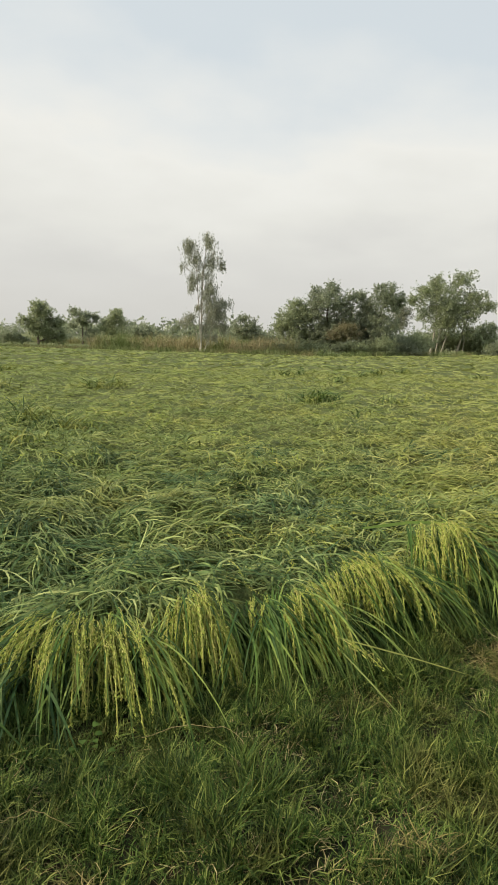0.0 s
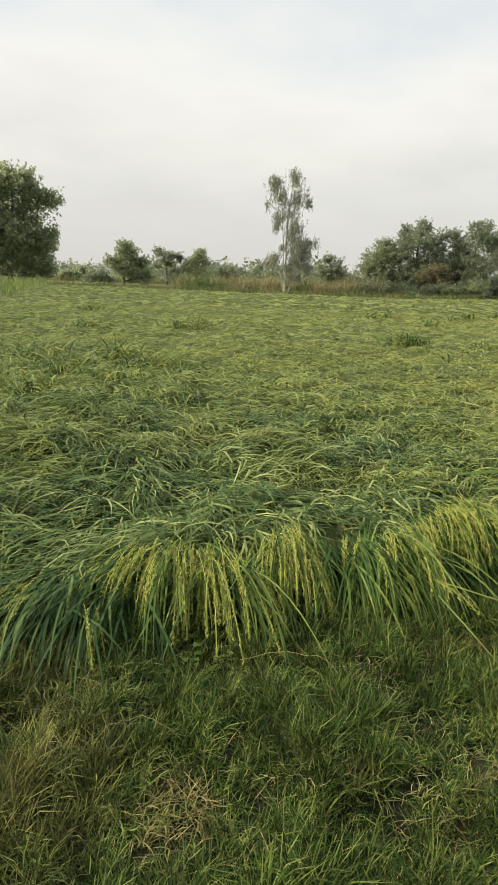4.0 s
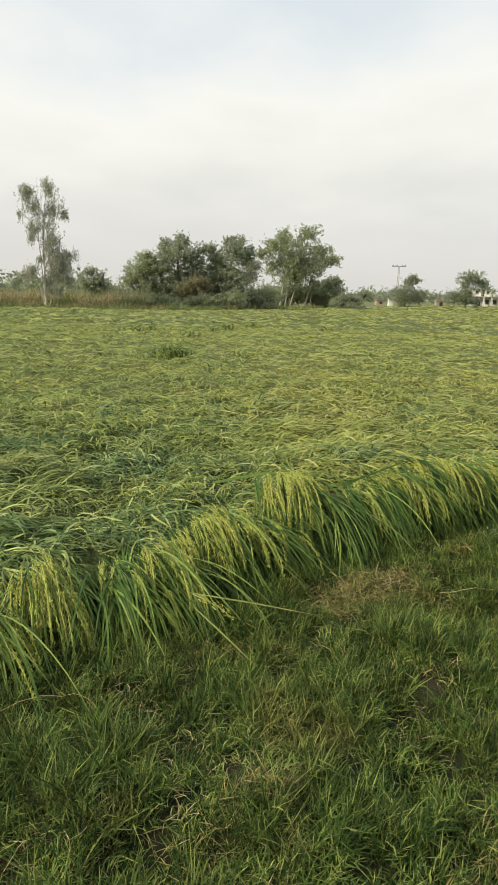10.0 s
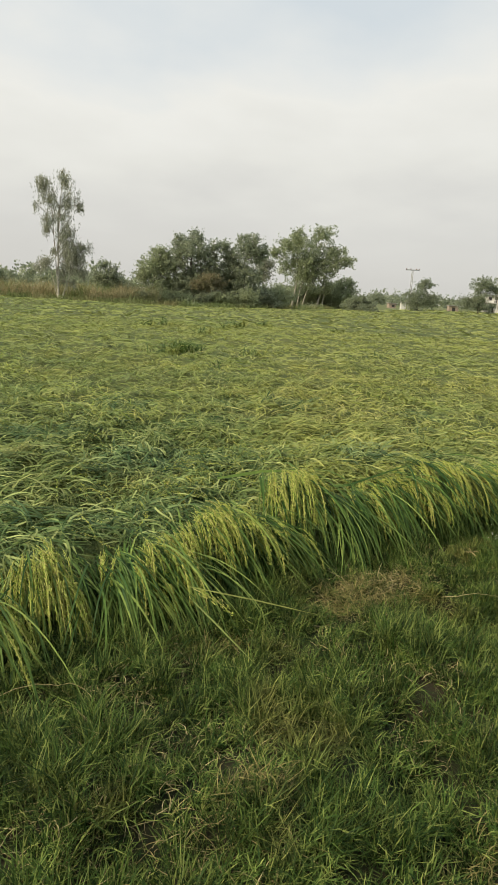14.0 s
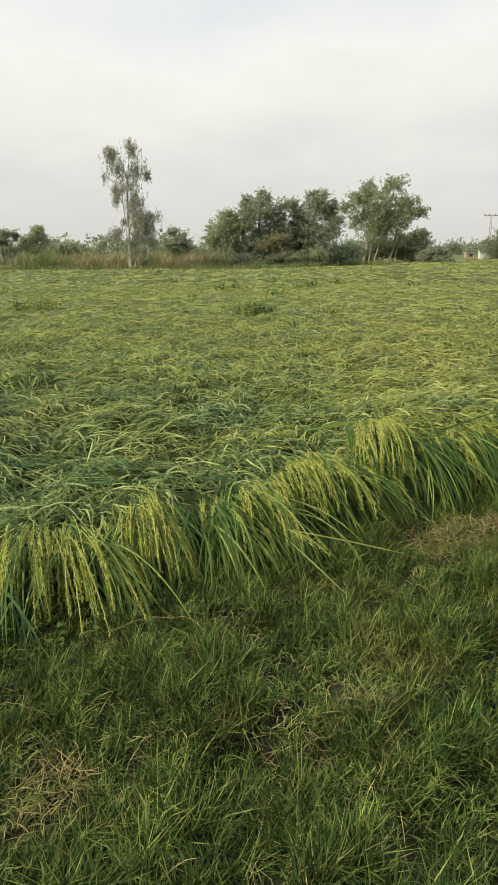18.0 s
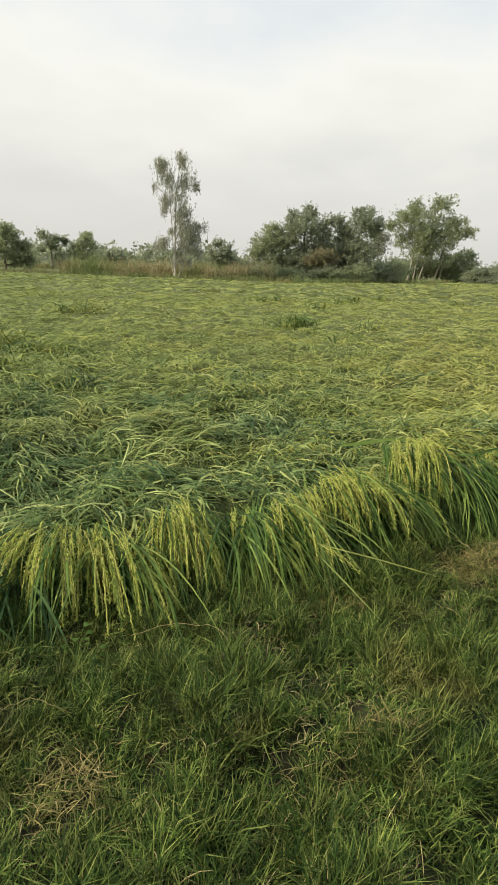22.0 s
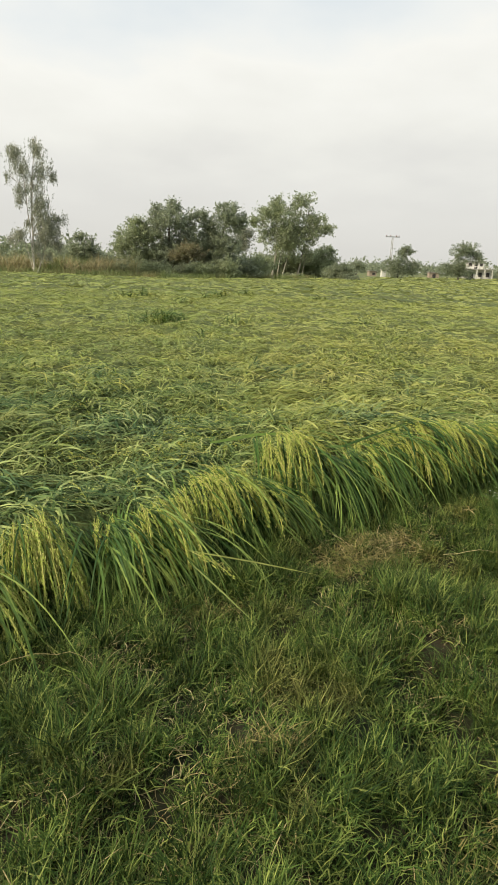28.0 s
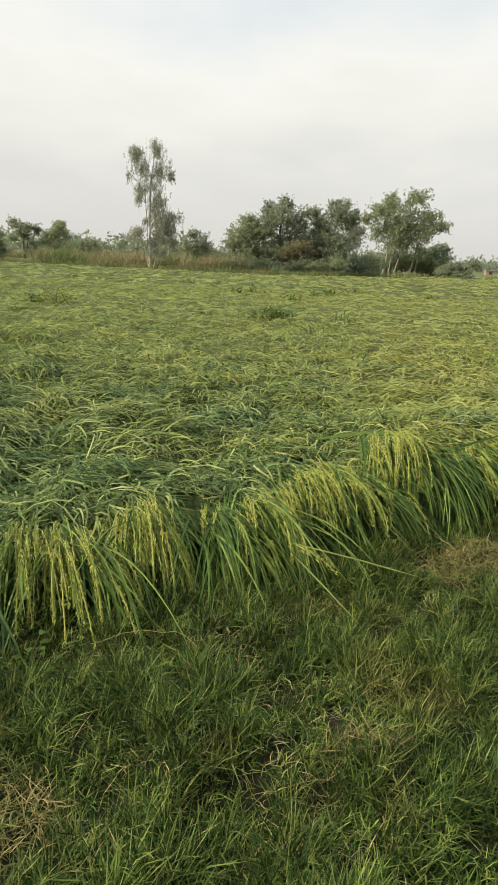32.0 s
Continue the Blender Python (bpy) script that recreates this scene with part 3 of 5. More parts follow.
# ---- overhanging plants along the bank ----
def outward(x):
    s = (foot(x + 0.2) - foot(x - 0.2)) / 0.4
    return np.arctan2(-1.0, s)


def sweep(x):
    """How far the hanging leaves are combed along the bank, in radians."""
    return np.radians(np.interp(x, [-1.2, -0.3, 0.05, 0.35, 1.3, 1.6, 2.0, 2.6, 3.2, 4.5], [-16, -8, 0, 16, 18, 4, 10, 26, 36, 30]))


def fringe(seed=201):
    """The curtain of leaves that hangs in locks from the rim of the crop towards the bank."""
    rng = np.random.RandomState(seed)
    locks = np.concatenate([rng.uniform(-2.2, 4.6, 100), rng.uniform(-6, -2.2, 16), rng.uniform(4.6, 11, 30)])
    per = 15
    off = rng.normal(0, 0.035, len(locks) * per)
    x = np.repeat(locks, per) + off
    n = len(x)
    y = foot(x) + rng.uniform(0.24, 0.62, n)
    z = np.maximum(mat_z(x, y) - rng.uniform(0.0, 0.2, n), 0.02)
    head = outward(x) + sweep(x) + np.repeat(rng.normal(0, 0.30, len(locks)), per) - off * 1.5 + rng.normal(0, 0.16, n)
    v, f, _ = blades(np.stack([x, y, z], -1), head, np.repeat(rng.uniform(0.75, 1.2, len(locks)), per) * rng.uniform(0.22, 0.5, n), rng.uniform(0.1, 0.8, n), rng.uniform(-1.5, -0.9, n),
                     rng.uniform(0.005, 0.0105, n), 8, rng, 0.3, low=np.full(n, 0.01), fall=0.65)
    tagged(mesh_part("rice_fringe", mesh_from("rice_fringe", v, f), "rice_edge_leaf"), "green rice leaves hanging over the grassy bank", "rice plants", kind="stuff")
    # standing stems behind the hanging leaves, the shade there put into their dark colour
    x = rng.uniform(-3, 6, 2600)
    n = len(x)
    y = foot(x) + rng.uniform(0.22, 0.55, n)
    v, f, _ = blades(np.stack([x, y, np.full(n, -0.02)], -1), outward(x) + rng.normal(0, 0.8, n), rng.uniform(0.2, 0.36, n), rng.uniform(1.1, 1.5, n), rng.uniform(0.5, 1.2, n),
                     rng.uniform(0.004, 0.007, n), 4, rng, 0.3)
    tagged(mesh_part("rice_stems", mesh_from("rice_stems", v, f), "rice_blade_dark"), "upright rice stems, coloured dark for the shade under the leaves", "rice plants", kind="stuff")


fringe()


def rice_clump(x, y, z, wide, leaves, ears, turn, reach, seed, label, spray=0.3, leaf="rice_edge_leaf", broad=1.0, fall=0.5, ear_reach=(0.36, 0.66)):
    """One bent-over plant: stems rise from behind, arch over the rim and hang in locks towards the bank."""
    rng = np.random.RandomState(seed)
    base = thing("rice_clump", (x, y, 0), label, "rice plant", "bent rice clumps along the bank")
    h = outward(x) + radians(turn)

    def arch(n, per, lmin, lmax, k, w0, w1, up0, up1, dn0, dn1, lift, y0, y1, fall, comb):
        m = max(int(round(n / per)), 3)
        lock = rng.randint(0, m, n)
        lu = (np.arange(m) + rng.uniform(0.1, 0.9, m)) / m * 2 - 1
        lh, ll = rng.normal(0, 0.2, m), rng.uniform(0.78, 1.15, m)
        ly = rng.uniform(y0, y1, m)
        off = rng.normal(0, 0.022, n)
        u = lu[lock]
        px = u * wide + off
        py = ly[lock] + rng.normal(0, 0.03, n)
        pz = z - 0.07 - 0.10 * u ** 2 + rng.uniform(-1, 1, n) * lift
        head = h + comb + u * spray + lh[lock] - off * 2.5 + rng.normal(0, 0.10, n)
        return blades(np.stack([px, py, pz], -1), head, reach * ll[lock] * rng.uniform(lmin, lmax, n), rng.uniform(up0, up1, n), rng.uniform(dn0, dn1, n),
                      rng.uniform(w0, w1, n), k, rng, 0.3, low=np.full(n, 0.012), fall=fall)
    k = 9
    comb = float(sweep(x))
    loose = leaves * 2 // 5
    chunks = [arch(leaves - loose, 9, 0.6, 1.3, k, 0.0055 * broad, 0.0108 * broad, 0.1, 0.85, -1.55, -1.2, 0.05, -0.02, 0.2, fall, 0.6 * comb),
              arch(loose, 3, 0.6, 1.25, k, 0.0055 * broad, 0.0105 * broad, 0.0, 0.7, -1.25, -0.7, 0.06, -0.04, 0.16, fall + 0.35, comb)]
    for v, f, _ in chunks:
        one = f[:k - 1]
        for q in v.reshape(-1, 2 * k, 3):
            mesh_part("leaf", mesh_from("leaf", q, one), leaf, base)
    v, f, pts = arch(ears, 7, ear_reach[0], ear_reach[1], 10, 0.006, 0.009, 0.45, 1.05, -1.57, -1.3, 0.035, -0.12, 0.10, fall - 0.04, 0.5 * comb)
    pts[..., 2] += 0.045
    thick = np.interp(np.linspace(0, 1, 10), [0, 0.25, 0.5, 0.85, 1], [0.0010, 0.0016, 0.0026, 0.0025, 0.0011])
    for p in pts:
        q, one = tube(p, thick, 4)
        gv, gf = grains(p[None], 66, 0.0040, 0.0076, rng, 0.16)
        mesh_part("ear", mesh_from("ear", np.concatenate([q, gv]), [one, gf + len(q)]), "panicle", base)
    return base


CLUMP_GREEN = "bent rice plant with long green leaves and few ears"
CLUMP_GOLD = "bent rice plant with drooping yellow-green ears of grain"
CLUMP_DARK = "bent rice plant with broad dark bluish-green leaves"
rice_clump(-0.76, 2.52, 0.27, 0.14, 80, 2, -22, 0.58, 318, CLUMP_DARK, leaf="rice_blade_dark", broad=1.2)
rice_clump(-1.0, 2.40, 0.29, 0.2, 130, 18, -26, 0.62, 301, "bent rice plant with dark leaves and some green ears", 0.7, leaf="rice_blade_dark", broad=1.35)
rice_clump(-0.56, 2.68, 0.33, 0.26, 90, 120, -20, 0.60, 302, CLUMP_GOLD, 0.75, ear_reach=(0.4, 0.8))
rice_clump(-0.34, 2.67, 0.33, 0.15, 40, 56, -10, 0.62, 303, CLUMP_GOLD, 0.5, ear_reach=(0.4, 0.82))
rice_clump(-0.04, 2.86, 0.36, 0.08, 40, 105, -10, 0.60, 304, "narrow bunch of bright yellow drooping rice ears", 0.5, ear_reach=(0.5, 0.9))
rice_clump(0.32, 2.85, 0.31, 0.20, 180, 26, -4, 0.52, 305, CLUMP_GREEN, fall=0.41)
rice_clump(0.50, 2.95, 0.36, 0.18, 140, 60, -4, 0.54, 306, CLUMP_GOLD, fall=0.41)
rice_clump(0.87, 3.23, 0.42, 0.24, 150, 120, -6, 0.54, 307, CLUMP_GOLD, fall=0.41)
rice_clump(1.14, 3.27, 0.34, 0.16, 150, 16, -4, 0.54, 308, CLUMP_GREEN, fall=0.41)
rice_clump(1.42, 3.56, 0.52, 0.15, 120, 100, -14, 0.60, 309, "tall bunch of yellow drooping rice ears", 0.3, fall=0.41)
rice_clump(1.82, 3.53, 0.40, 0.20, 170, 28, -8, 0.54, 310, CLUMP_GREEN, fall=0.41)
rice_clump(2.12, 3.62, 0.46, 0.22, 180, 48, -4, 0.58, 311, CLUMP_GOLD, fall=0.41)
rice_clump(2.46, 3.72, 0.53, 0.24, 180, 80, -2, 0.62, 312, CLUMP_GOLD, fall=0.41)
rice_clump(2.95, 3.74, 0.47, 0.24, 180, 60, 8, 0.62, 313, CLUMP_GOLD, fall=0.41)
rice_clump(3.65, 3.80, 0.48, 0.3, 150, 44, 6, 0.62, 314, CLUMP_GOLD, fall=0.41)
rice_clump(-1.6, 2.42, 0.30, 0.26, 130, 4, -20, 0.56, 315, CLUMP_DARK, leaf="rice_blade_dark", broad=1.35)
rice_clump(4.7, 4.13, 0.42, 0.3, 140, 30, 8, 0.62, 316, CLUMP_GREEN, fall=0.41)
rice_clump(5.5, 4.43, 0.42, 0.3, 140, 30, 8, 0.62, 317, CLUMP_GREEN, fall=0.41)


# ---- the grassy bank ----
def bank_points(n, rng, r0=0.9, r1=5.4, a0=-32, a1=57):
    r, a = np.sqrt(rng.uniform(r0 ** 2, r1 ** 2, n)), rng.uniform(radians(a0), radians(a1), n)
    x, y = r * np.sin(a), r * np.cos(a)
    ok = y < foot(x) + 0.18
    return x[ok], y[ok]


def worn(x, y):
    """How well the grass grows: 1, and less in the dead patches."""
    out = np.ones_like(x)
    for px, py, rx, ry, turn, low in ((1.60, 2.82, 0.50, 0.20, 20, 0.6), (-0.33, 1.47, 0.18, 0.22, 0, 0.65), (0.62, 1.62, 0.18, 0.10, 0, 0.65), (1.22, 1.2, 0.34, 0.22, 20, 0.6)):
        c, s = math.cos(radians(turn)), math.sin(radians(turn))
        u, w = ((x - px) * c + (y - py) * s) / rx, (-(x - px) * s + (y - py) * c) / ry
        out = np.minimum(out, low + (1 - low) * np.clip((np.hypot(u, w) - 0.7 + 0.25 * wave(x, y, 0.3, 57)) / 0.5, 0, 1))
    return out


def bank_grass(seed=401):
    rng = np.random.RandomState(seed)
    x, y = bank_points(70000, rng)
    keep = wave(x, y, 0.22, 53) + 0.5 * wave(x, y, 0.6, 54) + rng.normal(0, 0.22, len(x)) > -0.55
    x, y = x[keep], y[keep]
    per = 6
    n = len(x) * per
    lush = np.repeat(1 + 0.35 * wave(x, y, 0.8, 51) + 0.4 * wave(x, y, 0.22, 53), per)
    X, Y = np.repeat(x, per) + rng.normal(0, 0.013, n), np.repeat(y, per) + rng.normal(0, 0.013, n)
    v, f, _ = blades(np.stack([X, Y, ground_z(X, Y) + 0.005], -1), rng.uniform(0, 2 * np.pi, n), np.clip(lush, 0.5, 1.7) * worn(X, Y) * rng.uniform(0.045, 0.13, n),
                     rng.uniform(0.8, 1.52, n), rng.uniform(-0.6, 1.25, n), rng.uniform(0.0023, 0.0045, n), 3, rng, 0.6)
    tagged(mesh_part("bank_grass", mesh_from("bank_grass", v, f), "grass"), "short green grass with browning tips on the bank", "grass", kind="stuff")
    # wiry stems with short leaves set along them
    x, y = bank_points(12000, rng)
    keep = wave(x, y, 0.6, 55) + rng.normal(0, 0.6, len(x)) > -0.2
    x, y = x[keep], y[keep]
    n, k = len(x), 6
    head = rng.uniform(0, 2 * np.pi, n)
    v, f, pts = blades(np.stack([x, y, ground_z(x, y) + 0.015], -1), head, rng.uniform(0.07, 0.16, n), rng.uniform(0.4, 1.35, n), rng.uniform(-0.6, 0.7, n), np.full(n, 0.0020), k, rng, 0.7)
    chunks = [(v, f)]
    for i in range(1, k):
        for side in (-1, 1):
            lv, lf, _ = blades(pts[:, i, :], head + side * rng.uniform(0.4, 1.2, n), rng.uniform(0.02, 0.055, n), rng.uniform(0.1, 1.1, n), rng.uniform(-0.7, 0.6, n), rng.uniform(0.0022, 0.0040, n), 3, rng, 0.4)
            chunks.append((lv, lf))
    v, f = join(chunks)
    tagged(mesh_part("creeping_grass", mesh_from("creeping_grass", v, f), "grass"), "wiry creeping grass stems with short green leaves", "grass", kind="stuff")
    x, y = bank_points(30000, rng)
    dry = wave(x, y, 1.5, 61) + 0.8 * wave(x, y, 0.45, 62) + rng.normal(0, 0.5, len(x)) > 0.2
    x, y = x[dry], y[dry]
    n = len(x)
    v, f, _ = blades(np.stack([x, y, ground_z(x, y) + 0.02 + 0.02 * rng.rand(n)], -1), rng.uniform(0, 2 * np.pi, n), rng.uniform(0.03, 0.11, n), rng.uniform(0.0, 1.0, n), rng.uniform(-0.9, 0.3, n),
                     rng.uniform(0.0016, 0.0030, n), 4, rng, 1.0)
    tagged(mesh_part("dry_grass", mesh_from("dry_grass", v, f), "straw"), "dead straw-coloured blades among the grass", "dry grass", kind="stuff")


bank_grass()


def side_grass(seed=411):
    """The bank to both sides and behind the eye."""
    rng = np.random.RandomState(seed)
    x = np.concatenate([rng.uniform(-7, 9, 5600), rng.normal(0.6, 2.6, 5400)])
    y = np.concatenate([rng.uniform(-4, 6.2, 5600), rng.normal(0.6, 2.2, 5400)])
    size = np.concatenate([np.full(5600, 1.9), np.full(5400, 1.0)])
    az, r = np.degrees(np.arctan2(x, y)), np.hypot(x, y)
    ok = (x > -7) & (x < 9) & (y > -4) & (y < foot(x) + 0.2) & ~((r < 2.2) & (size > 1.5)) & ~((az > -32) & (az < 57) & (r > 0.9) & (r < 5.4))
    x, y, size = np.repeat(x[ok], 5), np.repeat(y[ok], 5), np.repeat(size[ok], 5)
    n = len(x)
    x, y = x + rng.normal(0, 0.04, n), y + rng.normal(0, 0.04, n)
    v, f, _ = blades(np.stack([x, y, ground_z(x, y) + 0.005], -1), rng.uniform(0, 2 * np.pi, n), size * rng.uniform(0.08, 0.18, n), rng.uniform(0.4, 1.2, n), rng.uniform(-0.9, 0.6, n),
                     np.where(size > 1.5, 1.9, 0.5) * rng.uniform(0.010, 0.018, n), 3, rng, 0.5)
    tagged(mesh_part("verge_grass", mesh_from("verge_grass", v, f), "grass"), "green grass with dry blades along the bank", "grass", kind="stuff")


side_grass()


def straw_patch(x0, y0, rx, ry, turn, n, material, seed, label, long=1.0):
    rng = np.random.RandomState(seed)
    a, r = rng.uniform(0, 2 * np.pi, n), np.sqrt(rng.uniform(0, 1, n)) * rng.uniform(0.6, 1.15, n)
    u, w, c, s = rx * r * np.cos(a), ry * r * np.sin(a), math.cos(radians(turn)), math.sin(radians(turn))
    x, y = x0 + u * c - w * s, y0 + u * s + w * c
    hump = 0.055 * np.clip(1 - r ** 2, 0, 1)
    v, f, _ = blades(np.stack([x, y, ground_z(x, y) + 0.02 + hump * rng.uniform(0.2, 1, n)], -1), rng.uniform(0, 2 * np.pi, n), long * rng.uniform(0.03, 0.11, n), rng.uniform(-0.1, 1.1 / long, n),
                     rng.uniform(-0.9, 0.4, n), rng.uniform(0.002, 0.004, n), 5, rng, 1.1 / long)
    return tagged(mesh_part("dead_grass", mesh_from("dead_grass", v, f), material), label, "dead grass", kind="stuff")


straw_patch(1.60, 2.82, 0.50, 0.20, 20, 1800, "dead_brown", 501, "tangled patch of dead brown grass beside the rice")
straw_patch(1.66, 2.87, 0.40, 0.15, 22, 240, "straw", 505, "pale dead stalks over the brown patch", 1.7)
straw_patch(0.72, 2.5, 0.22, 0.08, 15, 260, "dead_brown", 502, "thin patch of dead grass under the rice")
straw_patch(-0.29, 1.55, 0.05, 0.04, 0, 34, "straw", 503, "small tuft of dead yellow grass")
straw_patch(1.22, 1.2, 0.32, 0.2, 20, 420, "dead_brown", 504, "worn patch of dry yellow grass")
straw_patch(0.62, 1.62, 0.16, 0.08, 0, 160, "dead_brown", 506, "small patch of browned grass on the bank")


straw_patch(-0.33, 1.47, 0.17, 0.20, 0, 300, "dead_brown", 507, "browned patch of grass by the worn edge")


# ---- weeds on the bank ----
def broad_weed(x, y, size, count, seed):
    rng = np.random.RandomState(seed)
    w = thing("broadleaf_weed", (x, y, float(ground_z(np.array(x), np.array(y)))), "low green broadleaf weed at the foot of the rice", "weed", "broadleaf weeds")
    for i in range(count):
        a, h = rng.uniform(0, 2 * math.pi), rng.uniform(0.05, 0.16) * size / 0.1
        stem = np.array([[0, 0, 0], [0.25 * size * math.cos(a), 0.25 * size * math.sin(a), h * 0.6], [0.7 * size * math.cos(a), 0.7 * size * math.sin(a), h]])
        v, f = tube(stem, [0.002, 0.0016, 0.001], 5)
        mesh_part("stem", mesh_from("stem", v, f, True), "weed_leaf", w)
        L, W = size * rng.uniform(0.35, 0.55), size * rng.uniform(0.16, 0.26)
        t = np.linspace(0, 1, 6)
        half = W * np.sin(np.pi * np.clip(t, 0.03, 0.97)) ** 0.8
        tip = stem[-1]
        d, s = np.array([math.cos(a), math.sin(a), 0.0]), np.array([-math.sin(a), math.cos(a), 0.0])
        mid = tip + t[:, None] * L * d + np.stack([0 * t, 0 * t, 0.2 * L * np.sin(2.4 * t) - 0.1 * L * t], -1)
        rise = np.array([0, 0, 0.25])
        v = np.concatenate([mid - half[:, None] * (s - rise), mid, mid + half[:, None] * (s + rise)])
        i0 = np.arange(5)
        f = np.concatenate([np.stack([i0, i0 + 1, i0 + 7, i0 + 6], -1), np.stack([i0 + 6, i0 + 7, i0 + 13, i0 + 12], -1)])
        mesh_part("leaf", mesh_from("leaf", v, f, True), "weed_leaf", w)


def flower_weed(x, y, height, sprays, seed):
    rng = np.random.RandomState(seed)
    w = thing("flowering_weed", (x, y, 0), "thin branching weed with tiny white flowers beside the rice", "weed", "flowering weeds")
    tips, chunks = [], []
    for i in range(sprays):
        a = rng.uniform(0, 2 * math.pi)
        lean = rng.uniform(0.1, 0.6)
        p = np.array([[0, 0, 0], [0.25 * lean * height * math.cos(a), 0.25 * lean * height * math.sin(a), 0.5 * height],
                      [0.7 * lean * height * math.cos(a), 0.7 * lean * height * math.sin(a), height * rng.uniform(0.75, 1.05)]])
        chunks.append(tube(p, [0.0025, 0.0018, 0.0008], 5))
        for j in range(7):
            s = rng.uniform(0.45, 1)
            q = p[1] + (p[2] - p[1]) * (s - 0.4) / 0.6
            e = q + rng.normal(0, 1, 3) * np.array([0.05, 0.05, 0.02]) * height / 0.35 + np.array([0, 0, 0.03])
            chunks.append(tube(np.array([q, (q + e) / 2 + [0, 0, 0.006], e]), [0.0012, 0.0009, 0.0006], 4))
            tips.append(e)
    v, f = join(chunks)
    mesh_part("stem", mesh_from("stem", v, f, True), "weed_leaf", w)
    tips = np.array(tips)
    for tip in tips:
        v = tip + GRAIN * np.array([0.0034, 0.0034, 0.0024]) * rng.uniform(0.7, 1.3)
        mesh_part("flower", mesh_from("flower", v, GRAIN_F), "petal", w)
    n = 70
    base = np.stack([rng.normal(0, 0.05, n), rng.normal(0, 0.05, n), rng.uniform(0.02, height * 0.7, n)], -1)
    v, f, _ = blades(base, rng.uniform(0, 2 * np.pi, n), rng.uniform(0.03, 0.08, n), rng.uniform(0, 0.9, n), rng.uniform(-0.8, 0.2, n), rng.uniform(0.006, 0.014, n), 4, rng)
    tagged(mesh_part("foliage", mesh_from("foliage", v, f), "weed_leaf", w), kind="stuff")


broad_weed(-0.42, 2.22, 0.065, 10, 601)
broad_weed(-0.36, 2.14, 0.055, 8, 602)
broad_weed(3.05, 2.98, 0.10, 6, 603)
flower_weed(2.64, 3.16, 0.20, 6, 611)
flower_weed(3.95, 3.42, 0.42, 8, 612)
flower_weed(3.25, 3.02, 0.26, 7, 613)
flower_weed(3.62, 3.16, 0.40, 12, 614)
flower_weed(3.35, 3.2, 0.36, 10, 616)
flower_weed(3.8, 3.3, 0.45, 12, 617)
flower_weed(3.45, 2.96, 0.2, 5, 615)


def stalk(points, width, name, label, ear=0, seed=0, leaf="rice_edge_leaf"):
    """A single stray leaf or ear that sticks out of the rice."""
    rng = np.random.RandomState(seed)
    p = np.array(points, float)
    t = np.linspace(0, len(p) - 1, 9)
    path = np.stack([np.interp(t, np.arange(len(p)), p[:, k]) for k in range(3)], -1)
    d = path[-1] - path[0]
    side = np.cross(d, [0, -0.8, 0.5])
    side /= np.linalg.norm(side)
    prof = width * np.interp(np.linspace(0, 1, 9), [0, 0.3, 0.8, 1], [0.6, 1, 0.7, 0.1])[:, None] / 2
    v = np.stack([path - side * prof, path + side * prof], 1).reshape(-1, 3)
    i = np.arange(8) * 2
    faces = [np.stack([i, i + 1, i + 3, i + 2], -1)]
    if ear:
        gv, gf = grains(path[None], ear, 0.008, 0.0075, rng, 0.1)
        v, faces = np.concatenate([v, gv]), faces + [gf + len(v)]
    ob = mesh_part(name, mesh_from(name, v, faces), "panicle" if ear else leaf)
    tagged(ob, label, "rice stalk", "stray rice stalks")


LEAF_LABEL = "single long rice leaf sticking out over the bank"
stalk([(0.58, 2.50, 0.31), (0.87, 2.48, 0.235), (1.15, 2.47, 0.15)], 0.0065, "rice_leaf", LEAF_LABEL, leaf="rice_leaf")
stalk([(0.60, 2.48, 0.25), (0.70, 2.37, 0.17), (0.82, 2.27, 0.06)], 0.007, "rice_leaf", LEAF_LABEL, leaf="rice_leaf")
stalk([(0.60, 2.50, 0.30), (0.65, 2.46, 0.285), (0.70, 2.43, 0.26), (0.75, 2.40, 0.22)], 0.004, "rice_ear", "single yellow rice ear sticking out over the bank", 80, 631)
stalk([(0.05, 2.80, 0.27), (0.12, 2.74, 0.20), (0.20, 2.66, 0.11)], 0.011, "rice_leaf", LEAF_LABEL, leaf="rice_leaf")
stalk([(2.02, 3.62, 0.42), (2.12, 3.42, 0.30), (2.22, 3.28, 0.12)], 0.018, "rice_leaf", LEAF_LABEL)
stalk([(1.98, 3.55, 0.40), (2.05, 3.40, 0.26), (2.12, 3.25, 0.08)], 0.016, "rice_leaf", LEAF_LABEL)
stalk([(1.35, 3.75, 0.34), (1.75, 3.50, 0.42), (2.35, 3.72, 0.50)], 0.016, "rice_leaf", LEAF_LABEL)
stalk([(1.05, 3.98, 0.34), (1.35, 3.95, 0.39), (1.62, 3.92, 0.40)], 0.022, "rice_leaf", LEAF_LABEL)
stalk([(-0.95, 2.3, 0.22), (-0.75, 2.2, 0.18), (-0.58, 2.12, 0.05)], 0.010, "rice_leaf", LEAF_LABEL)


